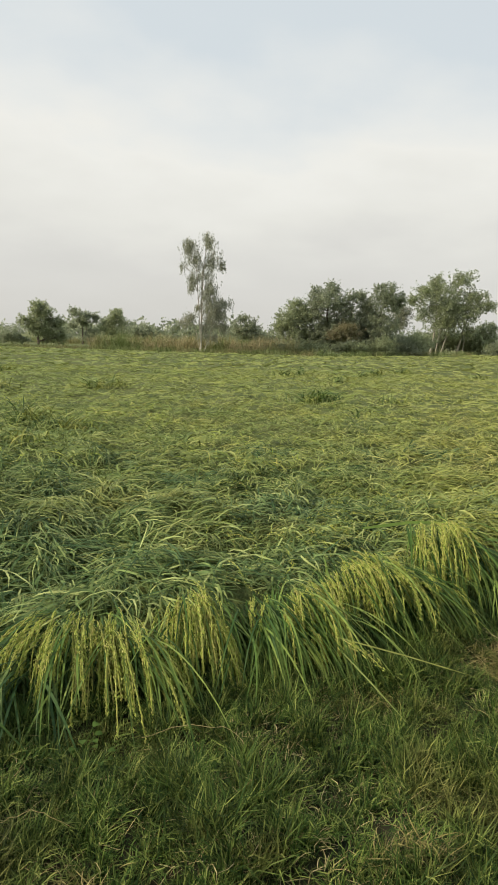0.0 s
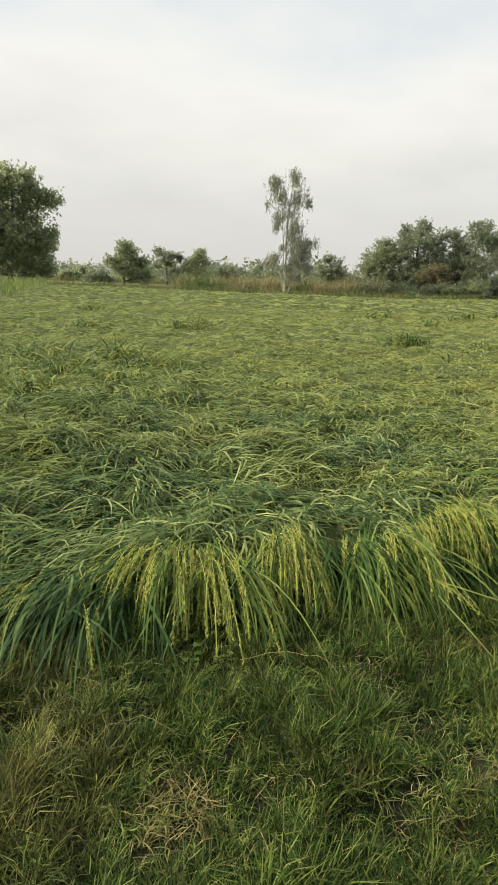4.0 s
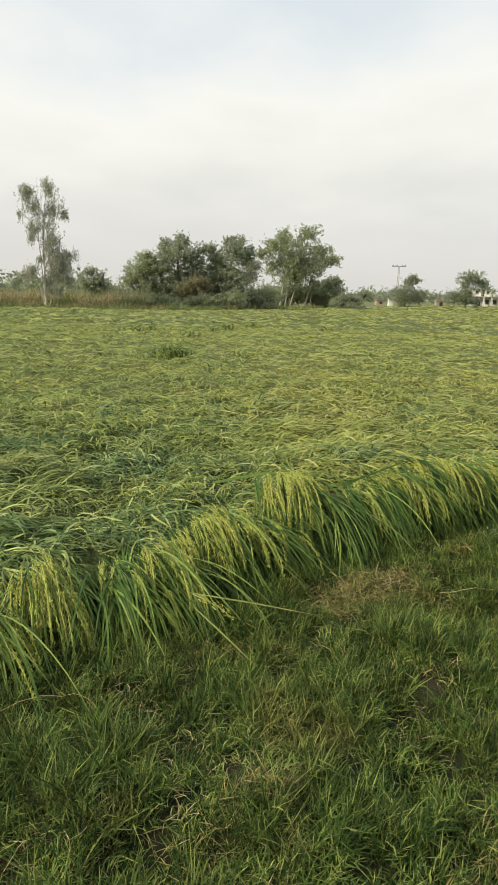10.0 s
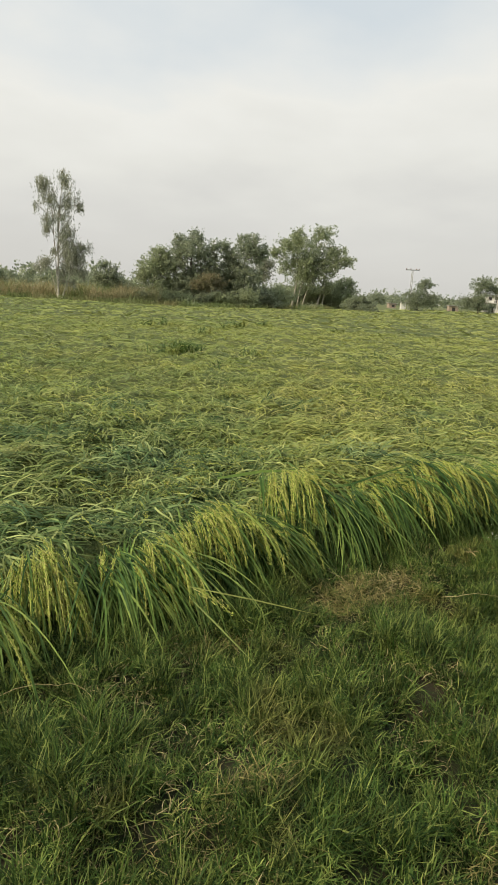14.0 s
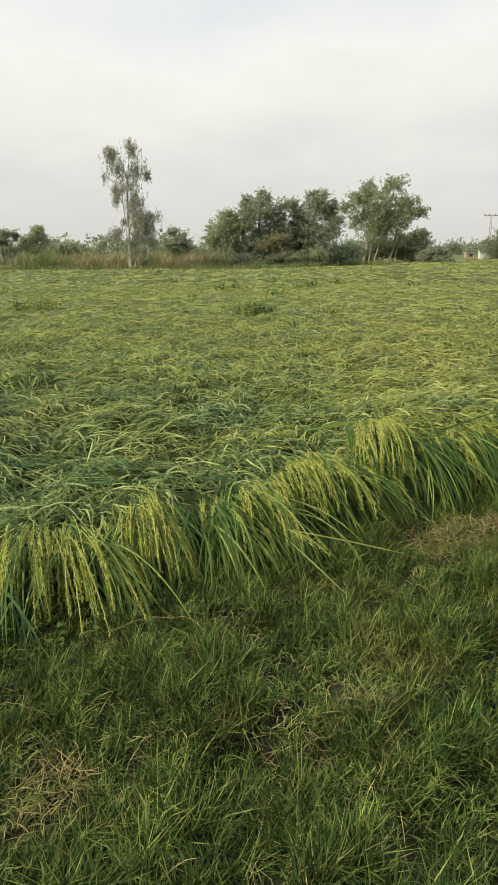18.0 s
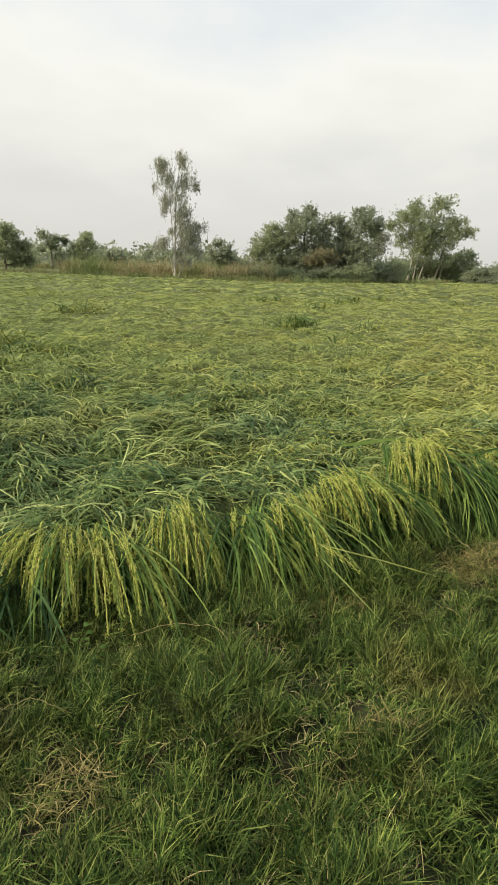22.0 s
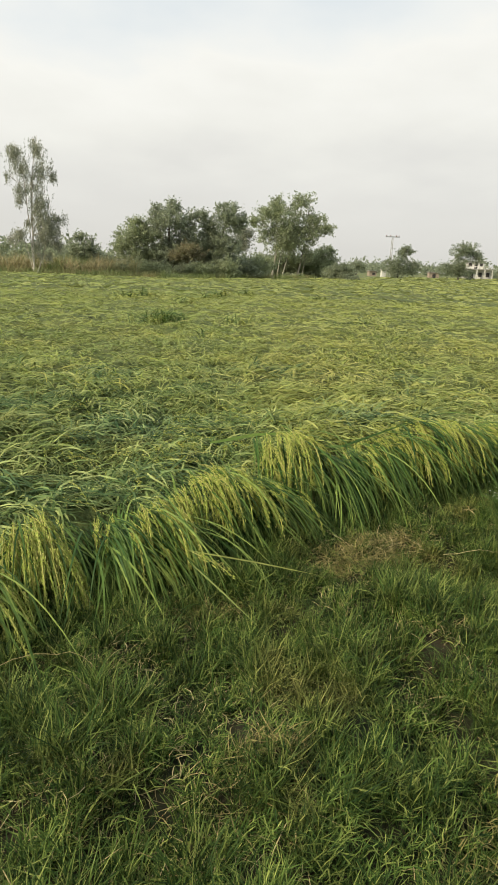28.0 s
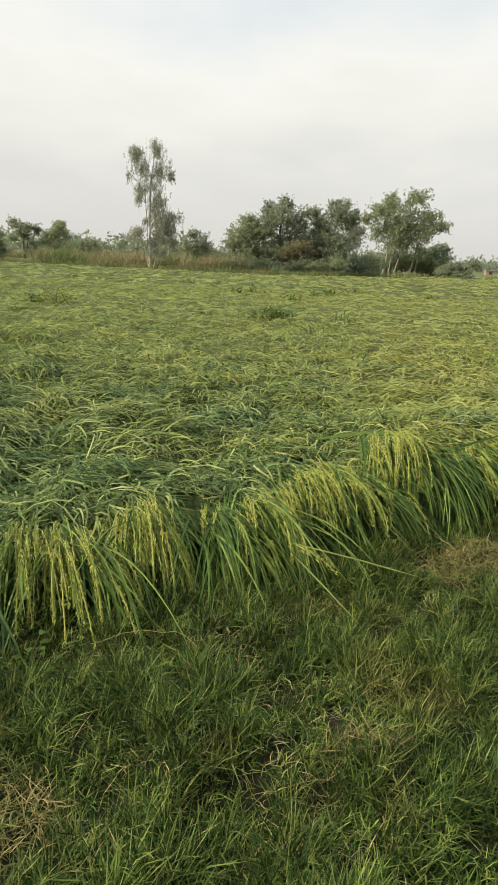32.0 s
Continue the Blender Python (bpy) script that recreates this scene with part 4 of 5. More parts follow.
def star_grass(x, y, z, size, seed):
    """A seed head of crowfoot grass: a stem and spikes spread like fingers."""
    rng = np.random.RandomState(seed)
    t = thing("star_grass", (x, y, 0), "crowfoot grass stem with a star-shaped seed head", "grass", "star-shaped seed heads")
    v, f = tube(np.array([[0, 0, 0], [0.005, 0, z * 0.5], [0, 0, z]]), [0.0016, 0.0013, 0.001], 5)
    mesh_part("stem", mesh_from("stem", v, f, True), "weed_leaf", t)
    for i in range(5):
        a = i * 2 * math.pi / 5 + rng.uniform(-0.3, 0.3)
        e = np.array([math.cos(a) * size, math.sin(a) * size, z + rng.uniform(-0.01, 0.015)])
        v, f = tube(np.array([[0, 0, z], e * [0.5, 0.5, 1] + [0, 0, 0.006], e]), [0.0022, 0.0028, 0.001], 5)
        mesh_part("spike", mesh_from("spike", v, f, True), "straw", t)


star_grass(2.42, 3.12, 0.10, 0.045, 641)
star_grass(2.62, 3.02, 0.11, 0.05, 642)
star_grass(3.30, 2.72, 0.11, 0.055, 643)
star_grass(2.92, 2.95, 0.10, 0.04, 644)


def runner(points, seed):
    rng = np.random.RandomState(seed)
    p = np.array(points, float)
    t = np.linspace(0, len(p) - 1, 14)
    path = np.stack([np.interp(t, np.arange(len(p)), p[:, k]) for k in range(3)], -1) + rng.normal(0, 0.003, (14, 3))
    v, f = tube(path, np.linspace(0.0015, 0.0009, 14), 5)
    tagged(mesh_part("grass_runner", mesh_from("grass_runner", v, f, True), "straw"), "long pale dry grass runner on the bank", "grass stem", "dry runners")


runner([(-0.20, 2.18, 0.08), (-0.05, 2.22, 0.11), (0.12, 2.2, 0.10), (0.2, 2.12, 0.05)], 621)
runner([(-0.62, 1.78, 0.06), (-0.5, 1.82, 0.09), (-0.36, 1.78, 0.05)], 622)
runner([(1.9, 2.62, 0.10), (2.05, 2.55, 0.14), (2.2, 2.58, 0.10)], 624)


# ---- trees ----
def crown(lobes, count, size, rng, hang=0.0, depth=0.8, fill=0.55):
    """Leaves in puffs and outward shoots over the lobes. lobes: rows of x, z, half width, half height."""
    lob = np.array(lobes, float)
    area = lob[:, 2] * lob[:, 3]
    per = 14
    sprays = max(int(count) // per, 9)
    puffs = max(sprays // 7, len(lob) * 6)
    which = np.concatenate([np.arange(len(lob)).repeat(2), rng.choice(len(lob), puffs, p=area / area.sum())])
    d = rng.normal(0, 1, (len(which), 3))
    d /= np.linalg.norm(d, axis=1)[:, None]
    half = np.stack([lob[which, 2], lob[which, 2] * depth, lob[which, 3]], -1)
    mid = np.stack([lob[which, 0], ((which * 37) % 11 / 11.0 - 0.5) * lob[which, 2] * 0.8, lob[which, 1]], -1)
    centre = mid + d * half * rng.uniform(fill * 0.3, 0.78, len(which))[:, None]
    idx = rng.randint(0, len(which), sprays)
    radius = (0.6 if hang else 0.42) * np.sqrt(half[idx, 0] * half[idx, 2])
    c = centre[idx] + rng.normal(0, 0.62, (sprays, 3)) * radius[:, None] * np.array([1.1, 1.0, 0.8])
    out = c - mid[idx] + np.array([0, 0, 0.3]) * half[idx]
    out /= np.linalg.norm(out, axis=1)[:, None] + 1e-9
    n = sprays * per
    s = np.tile(np.linspace(0, 1, per), sprays)
    if hang:
        swing = np.repeat(rng.normal(0, 0.25, (sprays, 2)), per, 0)
        ln = np.repeat(hang * rng.uniform(0.3, 1.1, sprays), per)
        p = np.repeat(c, per, 0) + np.stack([swing[:, 0] * s * ln, swing[:, 1] * s * ln, -s * ln], -1) + rng.normal(0, size * 0.4, (n, 3))
        ax = np.stack([rng.normal(0, 0.35, n), rng.normal(0, 0.35, n), np.full(n, -1.0)], -1)
        wid = 0.27
    else:
        ln = np.repeat(size * np.where(rng.rand(sprays) < 0.3, rng.uniform(2.5, 4.5, sprays), rng.uniform(1.0, 2.4, sprays)), per)
        p = np.repeat(c, per, 0) + np.repeat(out, per, 0) * (s * ln)[:, None] + rng.normal(0, 1, (n, 3)) * size * (0.75 - 0.45 * s)[:, None]
        ax = rng.normal(0, 1, (n, 3)) + 0.8 * np.repeat(out, per, 0)
        wid = 0.62
    ax /= np.linalg.norm(ax, axis=1)[:, None]
    u = np.cross(ax, rng.normal(0, 1, (n, 3)))
    u /= np.linalg.norm(u, axis=1)[:, None] + 1e-9
    L = size * rng.uniform(0.6, 1.3, n)[:, None]
    w = L * wid
    nrm = np.cross(ax, u)
    v = np.stack([p - ax * L * 0.5, p + u * w * 0.5 + nrm * w * 0.15, p + ax * L * 0.5, p - u * w * 0.5 + nrm * w * 0.15], 1)
    return v.reshape(-1, 3), (np.arange(n) * 4)[:, None] + np.arange(4)[None, :]


def bent(a, b, k, rng, amount):
    t = np.linspace(0, 1, k)[:, None]
    a, b = np.array(a, float), np.array(b, float)
    wob = np.sin(t * np.pi) * rng.normal(0, amount, 3) + np.sin(t * 2 * np.pi) * rng.normal(0, amount * 0.5, 3)
    return a + (b - a) * t + wob


def tree(name, az, dist, unit, stems, lobes, leaf, bark, count, size, seed, label, hang=0.0, fill=0.55, category="tree"):
    """A tree at a bearing and distance. stems: paths of (x, z) with a radius; lobes: x, z, half width, half height, times unit."""
    rng = np.random.RandomState(seed)
    a = radians(az)
    t = thing(name, (dist * math.sin(a), dist * math.cos(a), 0), label, category)
    t.rotation_euler = (0, 0, -a)
    L = [tuple(unit * k for k in row) for row in lobes]
    tips = []
    for path, r in stems:
        pts = np.array([(unit * px, rng.normal(0, 0.08), unit * pz) for px, pz in path])
        pts[0, 2] = -0.15
        tt = np.linspace(0, len(pts) - 1, 12)
        fine = np.stack([np.interp(tt, np.arange(len(pts)), pts[:, k]) for k in range(3)], -1)
        fine += np.concatenate([np.zeros((1, 3)), rng.normal(0, r * 0.25, (11, 3))])
        rad = np.linspace(r, r * 0.25, 12)
        rad[0] *= 1.35
        v, f = tube(fine, rad, 9)
        mesh_part("trunk", mesh_from("trunk", v, f, True), bark, t)
        tips.append((fine, rad))
    for lx, lz, lw, lh in L:
        fine, rad = min(tips, key=lambda q: np.min(np.hypot(q[0][:, 0] - lx, q[0][:, 2] - lz)))
        cand = np.where(fine[:, 2] < max(lz - 0.1 * lh, fine[3, 2]))[0]
        i = cand[np.argmin(np.hypot(fine[cand, 0] - lx, fine[cand, 2] - lz + 0.6 * lh))]
        limb = bent(fine[i], (lx, rng.normal(0, 0.2 * lw), lz), 6, rng, 0.08 * lw)
        chunks = [tube(limb, np.linspace(max(rad[i] * 0.6, 0.02), 0.012, 6), 6)]
        for j in range(6):
            e = np.array([lx, 0, lz]) + rng.normal(0, 0.5, 3) * np.array([lw, lw * 0.7, lh])
            chunks.append(tube(bent(limb[rng.randint(2, 6)], e, 5, rng, 0.06 * lw), np.linspace(0.022, 0.006, 5), 3))
        v, f = join(chunks)
        mesh_part("limb", mesh_from("limb", v, f, True), bark, t)
    v, f = crown(L, int(count * 1.3), size * 1.22, rng, hang, fill=fill)
    v[:, 2] = np.maximum(v[:, 2], 0.03)
    mesh_part("crown", mesh_from("crown", v, f), leaf, t)
    return t


U = 0.01475
GUM_STEMS = [([(0, 0), (4, 190), (3, 390), (12, 510), (32, 670)], 0.085), ([(12, 0), (45, 90), (77, 190), (97, 290)], 0.065), ([(3, 370), (-30, 500), (-70, 620)], 0.042), ([(4, 110), (-40, 180), (-110, 195)], 0.03)]
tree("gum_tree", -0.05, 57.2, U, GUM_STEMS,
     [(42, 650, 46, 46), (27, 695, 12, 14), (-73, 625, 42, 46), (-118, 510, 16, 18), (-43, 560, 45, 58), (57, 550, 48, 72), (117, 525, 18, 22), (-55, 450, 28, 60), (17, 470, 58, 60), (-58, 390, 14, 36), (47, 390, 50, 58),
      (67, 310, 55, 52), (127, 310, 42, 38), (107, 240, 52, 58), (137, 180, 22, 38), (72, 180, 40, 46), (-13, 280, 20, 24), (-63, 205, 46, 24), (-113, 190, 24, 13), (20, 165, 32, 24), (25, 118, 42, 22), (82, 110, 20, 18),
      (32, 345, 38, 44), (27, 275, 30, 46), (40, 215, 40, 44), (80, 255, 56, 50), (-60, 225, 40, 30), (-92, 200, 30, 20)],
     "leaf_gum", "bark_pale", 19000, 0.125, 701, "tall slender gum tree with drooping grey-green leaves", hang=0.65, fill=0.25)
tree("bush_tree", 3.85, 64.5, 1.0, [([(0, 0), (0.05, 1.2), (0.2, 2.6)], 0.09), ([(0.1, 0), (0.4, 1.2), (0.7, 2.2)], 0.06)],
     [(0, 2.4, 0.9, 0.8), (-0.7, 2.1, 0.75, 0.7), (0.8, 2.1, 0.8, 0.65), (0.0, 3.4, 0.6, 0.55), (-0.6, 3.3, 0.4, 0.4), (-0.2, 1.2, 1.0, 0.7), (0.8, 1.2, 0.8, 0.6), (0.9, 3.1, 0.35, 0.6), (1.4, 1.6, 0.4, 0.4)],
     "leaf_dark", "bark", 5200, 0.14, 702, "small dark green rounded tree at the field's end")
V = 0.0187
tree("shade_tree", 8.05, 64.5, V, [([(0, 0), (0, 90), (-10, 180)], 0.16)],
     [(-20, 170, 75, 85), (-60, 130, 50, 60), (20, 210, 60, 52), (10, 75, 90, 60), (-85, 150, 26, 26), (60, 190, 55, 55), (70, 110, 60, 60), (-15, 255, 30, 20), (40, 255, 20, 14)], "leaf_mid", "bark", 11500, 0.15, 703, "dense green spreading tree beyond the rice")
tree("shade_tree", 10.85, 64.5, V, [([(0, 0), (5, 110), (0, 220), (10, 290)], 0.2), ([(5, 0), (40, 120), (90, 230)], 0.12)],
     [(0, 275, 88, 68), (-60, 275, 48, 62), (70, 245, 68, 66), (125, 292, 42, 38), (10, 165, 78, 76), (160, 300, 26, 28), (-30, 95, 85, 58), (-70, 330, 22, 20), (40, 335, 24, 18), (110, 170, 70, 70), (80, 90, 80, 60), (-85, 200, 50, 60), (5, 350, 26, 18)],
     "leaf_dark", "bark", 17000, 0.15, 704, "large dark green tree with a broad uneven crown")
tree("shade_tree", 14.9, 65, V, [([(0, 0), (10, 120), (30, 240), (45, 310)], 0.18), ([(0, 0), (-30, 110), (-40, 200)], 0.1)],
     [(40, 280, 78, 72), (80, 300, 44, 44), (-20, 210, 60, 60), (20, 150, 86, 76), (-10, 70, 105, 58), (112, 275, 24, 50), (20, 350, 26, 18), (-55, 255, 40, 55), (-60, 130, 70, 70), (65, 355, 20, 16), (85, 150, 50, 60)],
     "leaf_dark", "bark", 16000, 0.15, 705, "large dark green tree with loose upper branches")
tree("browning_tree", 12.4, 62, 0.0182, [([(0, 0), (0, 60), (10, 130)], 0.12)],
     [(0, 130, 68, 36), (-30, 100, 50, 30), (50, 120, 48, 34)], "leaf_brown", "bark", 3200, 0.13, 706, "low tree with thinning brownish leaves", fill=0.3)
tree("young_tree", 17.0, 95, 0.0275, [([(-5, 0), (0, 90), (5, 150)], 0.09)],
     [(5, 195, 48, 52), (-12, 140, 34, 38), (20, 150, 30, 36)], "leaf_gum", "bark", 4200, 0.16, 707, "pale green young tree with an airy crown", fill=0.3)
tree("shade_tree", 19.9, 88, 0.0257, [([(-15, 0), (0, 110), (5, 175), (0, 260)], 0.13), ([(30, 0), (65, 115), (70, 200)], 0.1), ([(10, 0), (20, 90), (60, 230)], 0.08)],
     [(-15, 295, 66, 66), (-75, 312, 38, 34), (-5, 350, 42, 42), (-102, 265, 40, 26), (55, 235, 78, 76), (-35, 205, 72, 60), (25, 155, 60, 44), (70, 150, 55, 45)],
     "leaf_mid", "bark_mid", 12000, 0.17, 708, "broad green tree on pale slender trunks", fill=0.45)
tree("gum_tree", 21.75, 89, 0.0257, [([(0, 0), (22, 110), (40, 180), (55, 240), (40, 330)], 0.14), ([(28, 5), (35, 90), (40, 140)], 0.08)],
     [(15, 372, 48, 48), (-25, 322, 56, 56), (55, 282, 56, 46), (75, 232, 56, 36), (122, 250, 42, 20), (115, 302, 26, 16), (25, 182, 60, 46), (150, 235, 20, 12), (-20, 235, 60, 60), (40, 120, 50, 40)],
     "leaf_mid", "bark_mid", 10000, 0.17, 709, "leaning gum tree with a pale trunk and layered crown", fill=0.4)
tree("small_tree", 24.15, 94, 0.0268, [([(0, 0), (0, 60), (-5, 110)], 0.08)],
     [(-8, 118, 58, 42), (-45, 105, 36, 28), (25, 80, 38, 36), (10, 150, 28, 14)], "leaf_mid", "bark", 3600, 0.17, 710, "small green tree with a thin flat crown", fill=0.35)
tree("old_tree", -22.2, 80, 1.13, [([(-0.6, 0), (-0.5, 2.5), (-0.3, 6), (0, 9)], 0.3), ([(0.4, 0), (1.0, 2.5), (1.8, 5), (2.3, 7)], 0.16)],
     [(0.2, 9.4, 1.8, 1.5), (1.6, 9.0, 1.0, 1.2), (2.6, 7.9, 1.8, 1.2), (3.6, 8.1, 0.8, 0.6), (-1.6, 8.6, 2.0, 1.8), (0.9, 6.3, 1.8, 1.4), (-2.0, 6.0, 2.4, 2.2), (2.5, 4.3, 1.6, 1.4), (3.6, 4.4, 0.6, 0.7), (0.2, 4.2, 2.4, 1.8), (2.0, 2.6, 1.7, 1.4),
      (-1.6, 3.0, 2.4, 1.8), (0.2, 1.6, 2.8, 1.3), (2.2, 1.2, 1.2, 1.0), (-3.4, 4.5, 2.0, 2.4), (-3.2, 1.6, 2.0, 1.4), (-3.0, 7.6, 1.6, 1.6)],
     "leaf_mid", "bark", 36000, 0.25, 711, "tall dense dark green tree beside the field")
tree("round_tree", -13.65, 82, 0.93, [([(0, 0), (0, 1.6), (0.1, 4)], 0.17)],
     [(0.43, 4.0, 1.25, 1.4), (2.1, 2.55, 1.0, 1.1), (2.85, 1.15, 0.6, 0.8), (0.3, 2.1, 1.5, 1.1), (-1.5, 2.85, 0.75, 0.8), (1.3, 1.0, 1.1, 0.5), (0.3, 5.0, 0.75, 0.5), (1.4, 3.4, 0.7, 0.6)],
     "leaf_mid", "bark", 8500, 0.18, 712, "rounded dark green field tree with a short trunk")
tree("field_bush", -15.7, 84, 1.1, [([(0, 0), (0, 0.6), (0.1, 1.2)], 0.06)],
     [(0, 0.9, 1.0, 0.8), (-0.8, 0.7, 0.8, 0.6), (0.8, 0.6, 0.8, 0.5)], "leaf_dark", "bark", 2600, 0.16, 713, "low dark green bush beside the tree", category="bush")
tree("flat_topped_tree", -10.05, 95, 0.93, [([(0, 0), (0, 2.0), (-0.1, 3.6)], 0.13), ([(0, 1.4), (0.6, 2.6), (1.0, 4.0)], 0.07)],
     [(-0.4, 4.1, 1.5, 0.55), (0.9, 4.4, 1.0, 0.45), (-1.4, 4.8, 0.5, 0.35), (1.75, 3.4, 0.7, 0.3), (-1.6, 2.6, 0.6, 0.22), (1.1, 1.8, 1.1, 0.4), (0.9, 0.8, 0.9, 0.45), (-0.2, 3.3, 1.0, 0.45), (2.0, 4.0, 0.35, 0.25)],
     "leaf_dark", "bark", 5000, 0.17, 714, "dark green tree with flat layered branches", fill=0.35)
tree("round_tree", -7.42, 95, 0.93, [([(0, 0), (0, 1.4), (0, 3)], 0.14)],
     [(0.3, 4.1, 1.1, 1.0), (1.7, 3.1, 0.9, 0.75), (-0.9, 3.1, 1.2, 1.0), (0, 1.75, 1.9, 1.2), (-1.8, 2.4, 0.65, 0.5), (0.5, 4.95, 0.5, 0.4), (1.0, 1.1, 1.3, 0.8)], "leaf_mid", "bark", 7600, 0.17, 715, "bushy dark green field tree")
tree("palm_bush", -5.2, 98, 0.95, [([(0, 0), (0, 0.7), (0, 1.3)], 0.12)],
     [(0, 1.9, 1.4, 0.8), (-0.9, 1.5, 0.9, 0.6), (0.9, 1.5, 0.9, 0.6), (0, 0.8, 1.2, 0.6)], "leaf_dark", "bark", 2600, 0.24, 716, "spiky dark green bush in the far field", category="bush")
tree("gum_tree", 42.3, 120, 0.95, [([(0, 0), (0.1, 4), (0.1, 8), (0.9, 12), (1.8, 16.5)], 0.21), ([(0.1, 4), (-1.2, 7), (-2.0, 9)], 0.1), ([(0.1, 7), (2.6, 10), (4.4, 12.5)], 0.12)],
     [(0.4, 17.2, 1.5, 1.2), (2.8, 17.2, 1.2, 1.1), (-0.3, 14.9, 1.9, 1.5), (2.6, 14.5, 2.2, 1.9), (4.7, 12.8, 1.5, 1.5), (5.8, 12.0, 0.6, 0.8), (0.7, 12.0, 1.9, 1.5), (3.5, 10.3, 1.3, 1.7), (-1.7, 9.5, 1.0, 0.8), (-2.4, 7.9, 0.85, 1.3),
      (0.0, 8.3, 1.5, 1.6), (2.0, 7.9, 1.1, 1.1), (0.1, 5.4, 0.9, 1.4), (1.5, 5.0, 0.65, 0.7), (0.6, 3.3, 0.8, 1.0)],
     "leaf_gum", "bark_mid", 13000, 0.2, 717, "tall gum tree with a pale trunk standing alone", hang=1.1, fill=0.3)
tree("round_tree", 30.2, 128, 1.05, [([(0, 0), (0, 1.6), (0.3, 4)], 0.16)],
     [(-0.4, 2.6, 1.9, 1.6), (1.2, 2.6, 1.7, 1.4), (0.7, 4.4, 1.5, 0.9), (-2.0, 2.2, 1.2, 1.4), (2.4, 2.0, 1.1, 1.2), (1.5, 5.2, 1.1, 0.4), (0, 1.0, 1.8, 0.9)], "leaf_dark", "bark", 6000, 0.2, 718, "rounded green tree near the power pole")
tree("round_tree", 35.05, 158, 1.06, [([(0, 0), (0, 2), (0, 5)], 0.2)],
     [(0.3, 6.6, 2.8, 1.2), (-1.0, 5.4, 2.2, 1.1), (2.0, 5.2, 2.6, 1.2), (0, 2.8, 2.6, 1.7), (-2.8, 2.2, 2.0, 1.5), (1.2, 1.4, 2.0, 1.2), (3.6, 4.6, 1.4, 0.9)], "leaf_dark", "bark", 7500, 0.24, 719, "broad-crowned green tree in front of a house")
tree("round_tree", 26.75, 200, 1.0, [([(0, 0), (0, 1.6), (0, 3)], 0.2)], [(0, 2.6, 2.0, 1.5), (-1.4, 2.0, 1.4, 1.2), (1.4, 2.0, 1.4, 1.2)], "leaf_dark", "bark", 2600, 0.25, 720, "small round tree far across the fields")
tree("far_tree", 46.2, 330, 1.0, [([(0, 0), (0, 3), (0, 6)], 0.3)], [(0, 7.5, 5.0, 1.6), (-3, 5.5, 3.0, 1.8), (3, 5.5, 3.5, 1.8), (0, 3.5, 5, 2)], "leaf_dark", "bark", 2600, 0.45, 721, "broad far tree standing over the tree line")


def bushes():
    """Undergrowth along the far side of the plot, bush by bush."""
    rng = np.random.RandomState(801)
    rows = [(6.3, 60, 1.1, 1.2), (8.4, 60, 1.3, 1.3), (10.2, 60, 1.2, 1.2), (12.2, 61, 1.0, 1.2), (13.6, 61, 1.4, 1.4), (15.0, 62, 1.8, 1.8), (16.6, 66, 2.2, 2.2), (17.9, 68, 2.4, 2.4), (19.6, 94, 2.6, 2.6),
            (21.0, 92, 3.0, 3.0), (22.4, 92, 3.2, 3.0), (23.4, 94, 2.2, 2.2), (25.4, 84, 1.8, 1.7), (25.0, 86, 1.2, 1.4), (4.6, 67, 1.0, 1.3), (5.4, 74, 1.0, 2.2), (-12.2, 106, 1.2, 1.2), (-8.9, 112, 1.3, 1.3), (-11.4, 106, 1.0, 0.9), (-17.2, 108, 1.3, 2.2), (-18.2, 104, 1.6, 1.7)]
    for i, (az, d, w, h) in enumerate(rows):
        lob = [(rng.uniform(-0.7, 0.7) * w, h * rng.uniform(0.3, 0.75), w * rng.uniform(0.4, 0.75), h * rng.uniform(0.28, 0.45)) for _ in range(6)]
        tree("bush", az, d, 1.0, [([(0, 0), (0.05, h * 0.3), (0.1, h * 0.55)], 0.04)], lob, "leaf_mid" if i % 3 else "leaf_dark", "bark", int(900 * w * h) + 600, 0.14 * d / 66, 802 + i,
             "green bush in the undergrowth beyond the rice", category="bush")


bushes()


def standing(name, x0, x1, y0, y1, per, height, material, seed, label, category, inside=None, width=0.02):
    rng = np.random.RandomState(seed)
    n = int(per * (x1 - x0) * (y1 - y0))
    x, y = rng.uniform(x0, x1, n), rng.uniform(y0, y1, n)
    if inside is not None:
        ok = inside(x, y)
        x, y = x[ok], y[ok]
    n = len(x)
    tall = height * (1 + 0.18 * wave(x, y, 3.0, seed) + 0.1 * wave(x, y, 0.9, seed + 1))
    v, f, _ = blades(np.stack([x, y, np.zeros(n)], -1), rng.uniform(0, 2 * np.pi, n), tall * rng.uniform(0.7, 1.2, n), rng.uniform(1.2, 1.55, n), rng.uniform(-0.2, 1.2, n),
                     width * rng.uniform(0.6, 1.3, n), 5, rng)
    return tagged(mesh_part(name, mesh_from(name, v, f), material), label, category, kind="stuff")


standing("dry_reeds", -9.8, 8.5, 58, 64, 90, 1.6, "dry_reed", 901, "tall dry straw-coloured grass behind the rice", "tall grass", width=0.035)
standing("green_verge", -24, 34, 50, 76, 50, 0.75, "verge", 911, "rough green verge at the end of the rice", "grass", lambda x, y: (y < far_edge(x) + 2.6) & (y > far_edge(x) - 0.2), width=0.035)
standing("standing_crop", -30, -12, 26, 60, 16, 0.95, "rice_leaf", 921, "upright green rice crop beside the flattened plot", "rice crop", lambda x, y: x < left_edge(y), width=0.03)
standing("hedge_grass", -36, -8, 96, 104, 22, 0.9, "verge", 931, "rough green field margin under the trees", "grass", width=0.05)


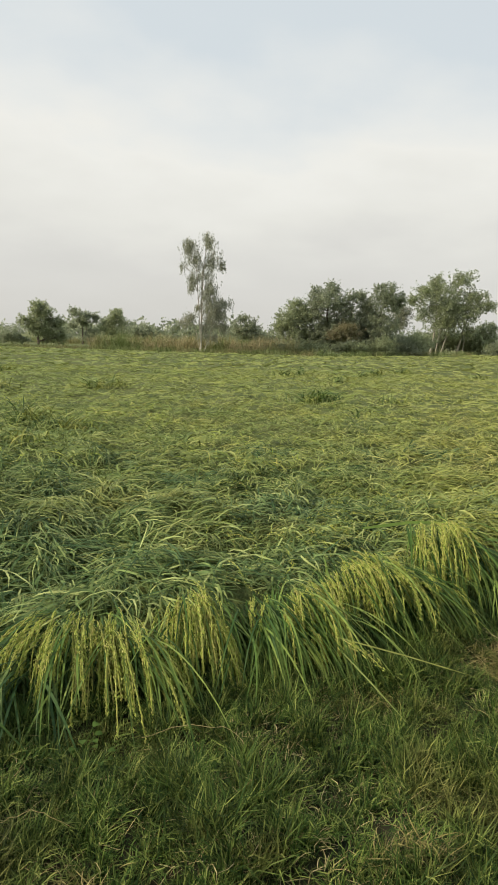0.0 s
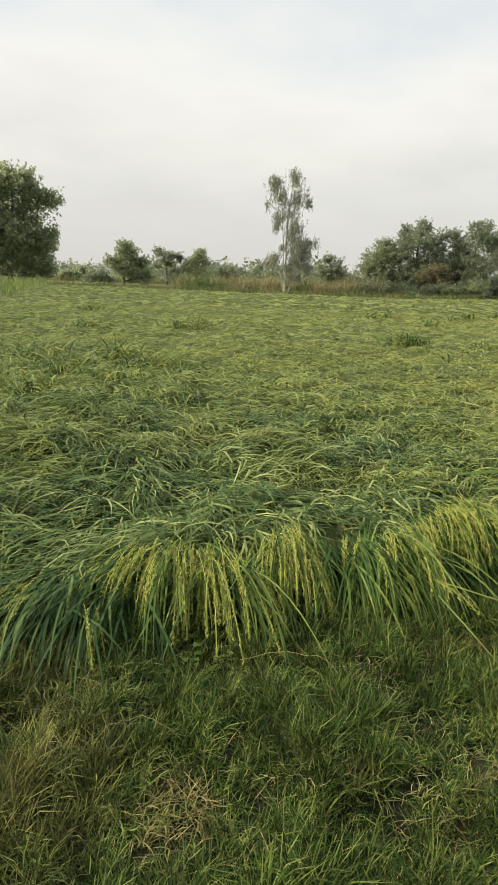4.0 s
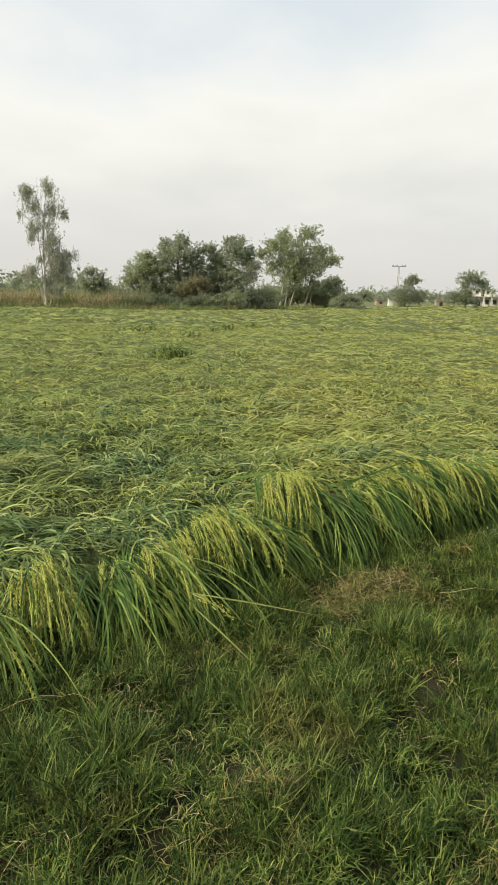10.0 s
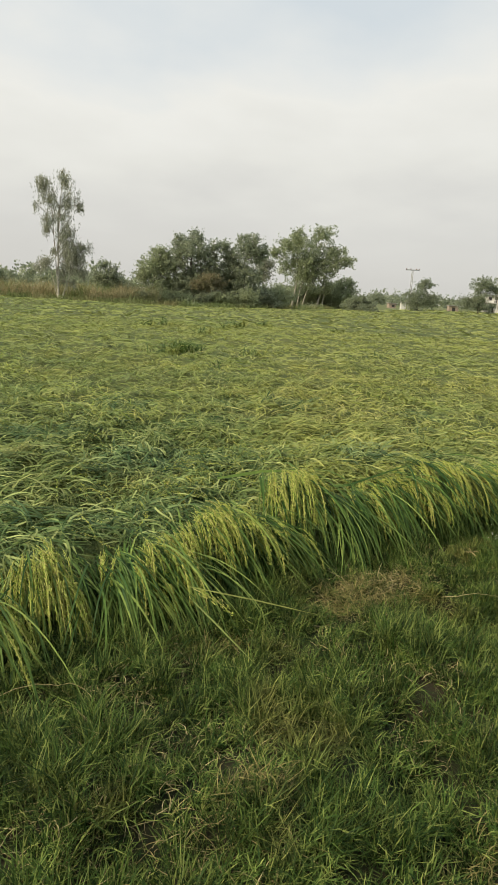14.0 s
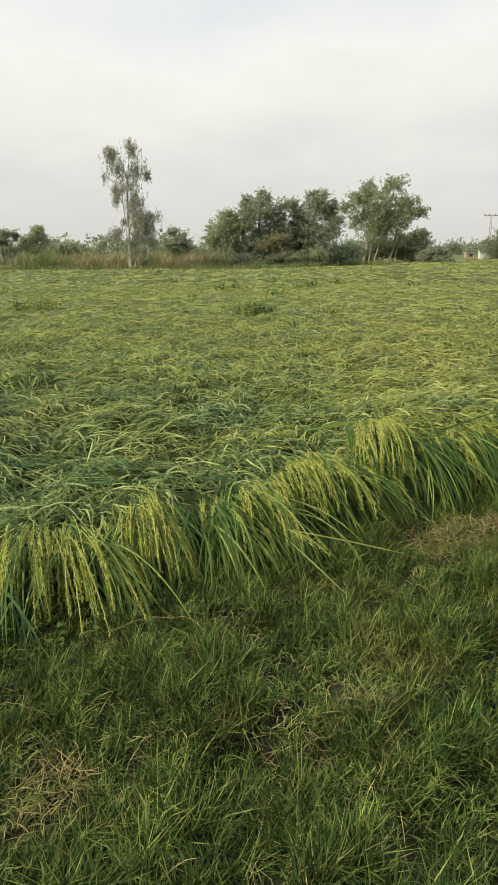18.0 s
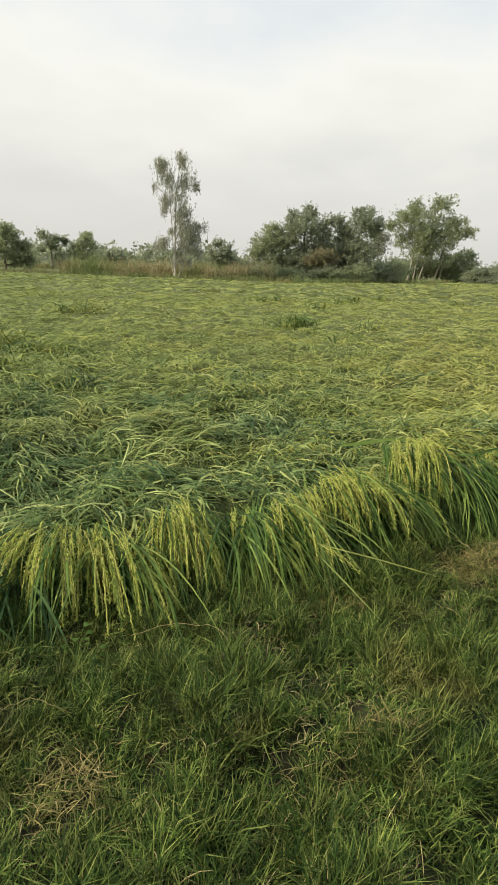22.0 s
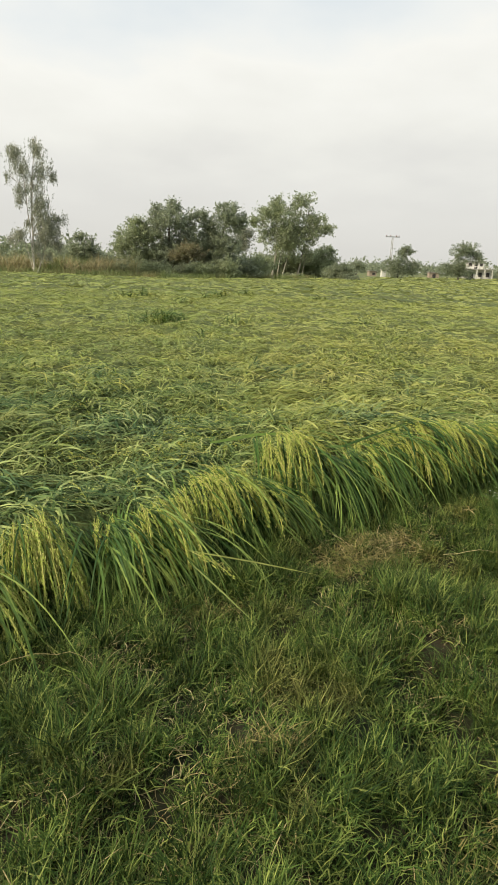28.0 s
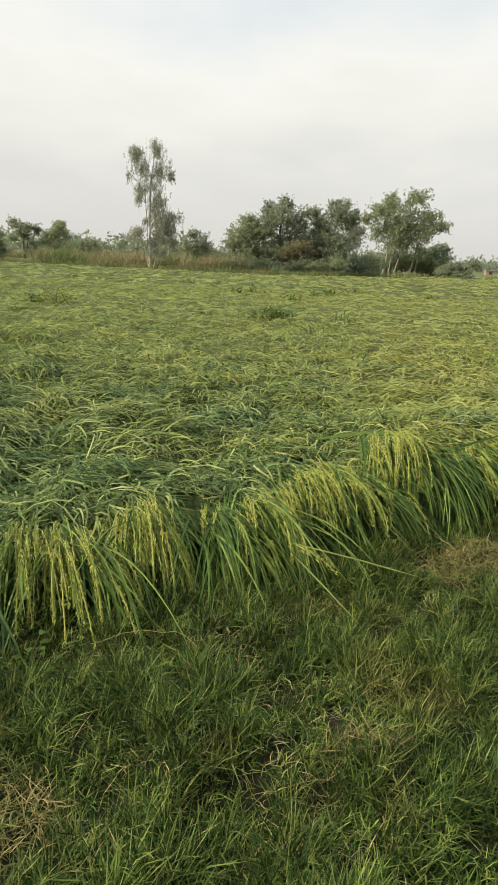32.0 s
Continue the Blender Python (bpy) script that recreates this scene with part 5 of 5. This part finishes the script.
def far_woods():
    """The distant belt of trees along the skyline."""
    rng = np.random.RandomState(941)
    az = np.concatenate([rng.uniform(-40, 30, 60), rng.uniform(26, 62, 110), rng.uniform(-14, 7, 40)])
    d = np.concatenate([rng.uniform(380, 520, 170), rng.uniform(230, 320, 40)])
    o = 0
    vs, fs = [], []
    for a, r in zip(np.radians(az), d):
        h, w = rng.uniform(3.0, 5.6), rng.uniform(4, 8)
        lob = [(rng.uniform(-0.6, 0.6) * w, h * rng.uniform(0.25, 0.8), w * rng.uniform(0.3, 0.55), h * rng.uniform(0.2, 0.4)) for _ in range(5)]
        v, f = crown(lob, 170, 1.6, rng)
        v[:, 2] = np.maximum(v[:, 2], 0.0)
        c, s = math.cos(-a), math.sin(-a)
        v = np.stack([v[:, 0] * c - v[:, 1] * s + r * math.sin(a), v[:, 0] * s + v[:, 1] * c + r * math.cos(a), v[:, 2]], -1)
        vs.append(v)
        fs.append(f + o)
        o += len(v)
    tagged(mesh_part("far_woods", mesh_from("far_woods", np.concatenate(vs), np.concatenate(fs)), "leaf_dark"), "distant belt of trees along the skyline", "woods", kind="stuff")


far_woods()


# ---- power pole, house and walls across the fields ----
def power_pole(az, dist, height):
    a = radians(az)
    p = thing("power_pole", (dist * math.sin(a), dist * math.cos(a), 0), "grey steel lattice power pole with a crossarm", "power pole")
    p.rotation_euler = (0, 0, -a + 0.15)
    for sx in (-1, 1):
        v, f = tube(np.array([[sx * 0.28, 0, -0.2], [sx * 0.2, 0, height * 0.5], [sx * 0.13, 0, height]]), [0.085, 0.075, 0.06], 6)
        mesh_part("leg", mesh_from("leg", v, f), "concrete", p)
    for i in range(9):
        z0, z1 = height * i / 9, height * (i + 1) / 9
        w0, w1 = 0.28 - 0.15 * i / 9, 0.28 - 0.15 * (i + 1) / 9
        s = 1 if i % 2 else -1
        v, f = tube(np.array([[s * w0, 0, z0], [0, 0.0, (z0 + z1) / 2], [-s * w1, 0, z1]]), [0.03, 0.03, 0.03], 5)
        mesh_part("brace", mesh_from("brace", v, f), "steel", p)
    bm = bmesh.new()
    box(bm, -1.7, -0.09, height - 0.1, 1.7, 0.09, height + 0.12)
    bmesh.ops.bevel(bm, geom=bm.edges[:], offset=0.02, segments=1)
    part("crossarm", bm, "steel", p)
    for x in (-1.5, -0.5, 0.9, 1.5):
        v, f = tube(np.array([[x, 0, height + 0.1], [x, 0, height + 0.22], [x, 0, height + 0.3], [x, 0, height + 0.42]]), [0.06, 0.13, 0.1, 0.05], 8)
        mesh_part("insulator", mesh_from("insulator", v, f, True), "porcelain", p)


power_pole(29.5, 170, 9.6)


def house(az, dist):
    a = radians(az)
    h = thing("farmhouse", (dist * math.sin(a), dist * math.cos(a), 0), "two-storey white farmhouse with a flat roof and veranda", "house")
    h.rotation_euler = (0, 0, -a + 0.12)
    bm = bmesh.new()
    box(bm, -4.6, 0, 0, 4.6, 7, 3.1)
    part("ground_floor_wall", bm, "plaster", h)
    bm = bmesh.new()
    box(bm, -3.2, 1.5, 3.3, 2.2, 7, 5.6)
    part("upper_wall", bm, "plaster", h)
    bm = bmesh.new()
    box(bm, -5.0, -1.6, 3.1, 5.0, 7.3, 3.3)
    part("veranda_roof", bm, "concrete", h)
    bm = bmesh.new()
    box(bm, -3.6, 1.0, 5.6, 2.7, 7.3, 5.8)
    part("roof", bm, "concrete", h)
    for x in (-4.7, -2.4, 0.0, 2.4, 4.7):
        bm = bmesh.new()
        box(bm, x - 0.14, -1.5, 0, x + 0.14, -1.22, 3.1)
        part("veranda_post", bm, "plaster", h)
    for x0, x1, z0, z1, y in ((-3.9, -2.9, 0.9, 2.2, 0), (-1.9, -0.9, 0.0, 2.1, 0), (0.7, 1.7, 0.9, 2.2, 0), (3.0, 4.0, 0.9, 2.2, 0), (-2.4, -1.5, 4.0, 5.1, 1.5), (-0.6, 0.3, 3.4, 5.3, 1.5), (1.0, 1.8, 4.0, 5.1, 1.5)):
        bm = bmesh.new()
        box(bm, x0 - 0.1, y - 0.06, z0 - 0.1, x1 + 0.1, y - 0.004, z1 + 0.1)
        w = part("window", bm, "concrete", h)
        bm = bmesh.new()
        box(bm, x0, y - 0.09, z0, x1, y - 0.064, z1)
        part("pane", bm, "dark_opening", w)
    for i in range(15):
        x = -4.8 + i * 0.686
        bm = bmesh.new()
        box(bm, x - 0.05, -1.52, 3.3, x + 0.05, -1.42, 4.0)
        part("baluster", bm, "plaster", h)
    bm = bmesh.new()
    box(bm, -4.95, -1.56, 4.0, 4.95, -1.38, 4.12)
    part("handrail", bm, "plaster", h)


house(36.4, 225)


def hut(name, az, dist, w, d, hgt, material, label):
    a = radians(az)
    t = thing(name, (dist * math.sin(a), dist * math.cos(a), 0), label, "hut")
    t.rotation_euler = (0, 0, -a + 0.2)
    bm = bmesh.new()
    box(bm, -w / 2, 0, 0, w / 2, d, hgt)
    part("wall", bm, material, t)
    bm = bmesh.new()
    box(bm, -w / 2 - 0.2, -0.3, hgt, w / 2 + 0.2, d + 0.2, hgt + 0.15)
    bmesh.ops.bevel(bm, geom=bm.edges[:], offset=0.03, segments=1)
    part("roof", bm, "concrete", t)
    for x in np.arange(-w / 2 + 0.8, w / 2 - 0.6, 1.5):
        bm = bmesh.new()
        box(bm, x, -0.05, 0.3, x + 0.8, -0.004, min(2.0, hgt - 0.4))
        part("doorway", bm, "dark_opening", t)


hut("field_shed", 28.15, 190, 2.0, 3, 1.3, "brick", "low brick field shed with dark openings")
hut("white_hut", 29.06, 150, 1.0, 1.4, 1.7, "plaster", "small white plastered pump hut")
hut("brick_hut", 33.12, 175, 2.4, 2.4, 1.6, "brick", "small weathered brick hut in the field")
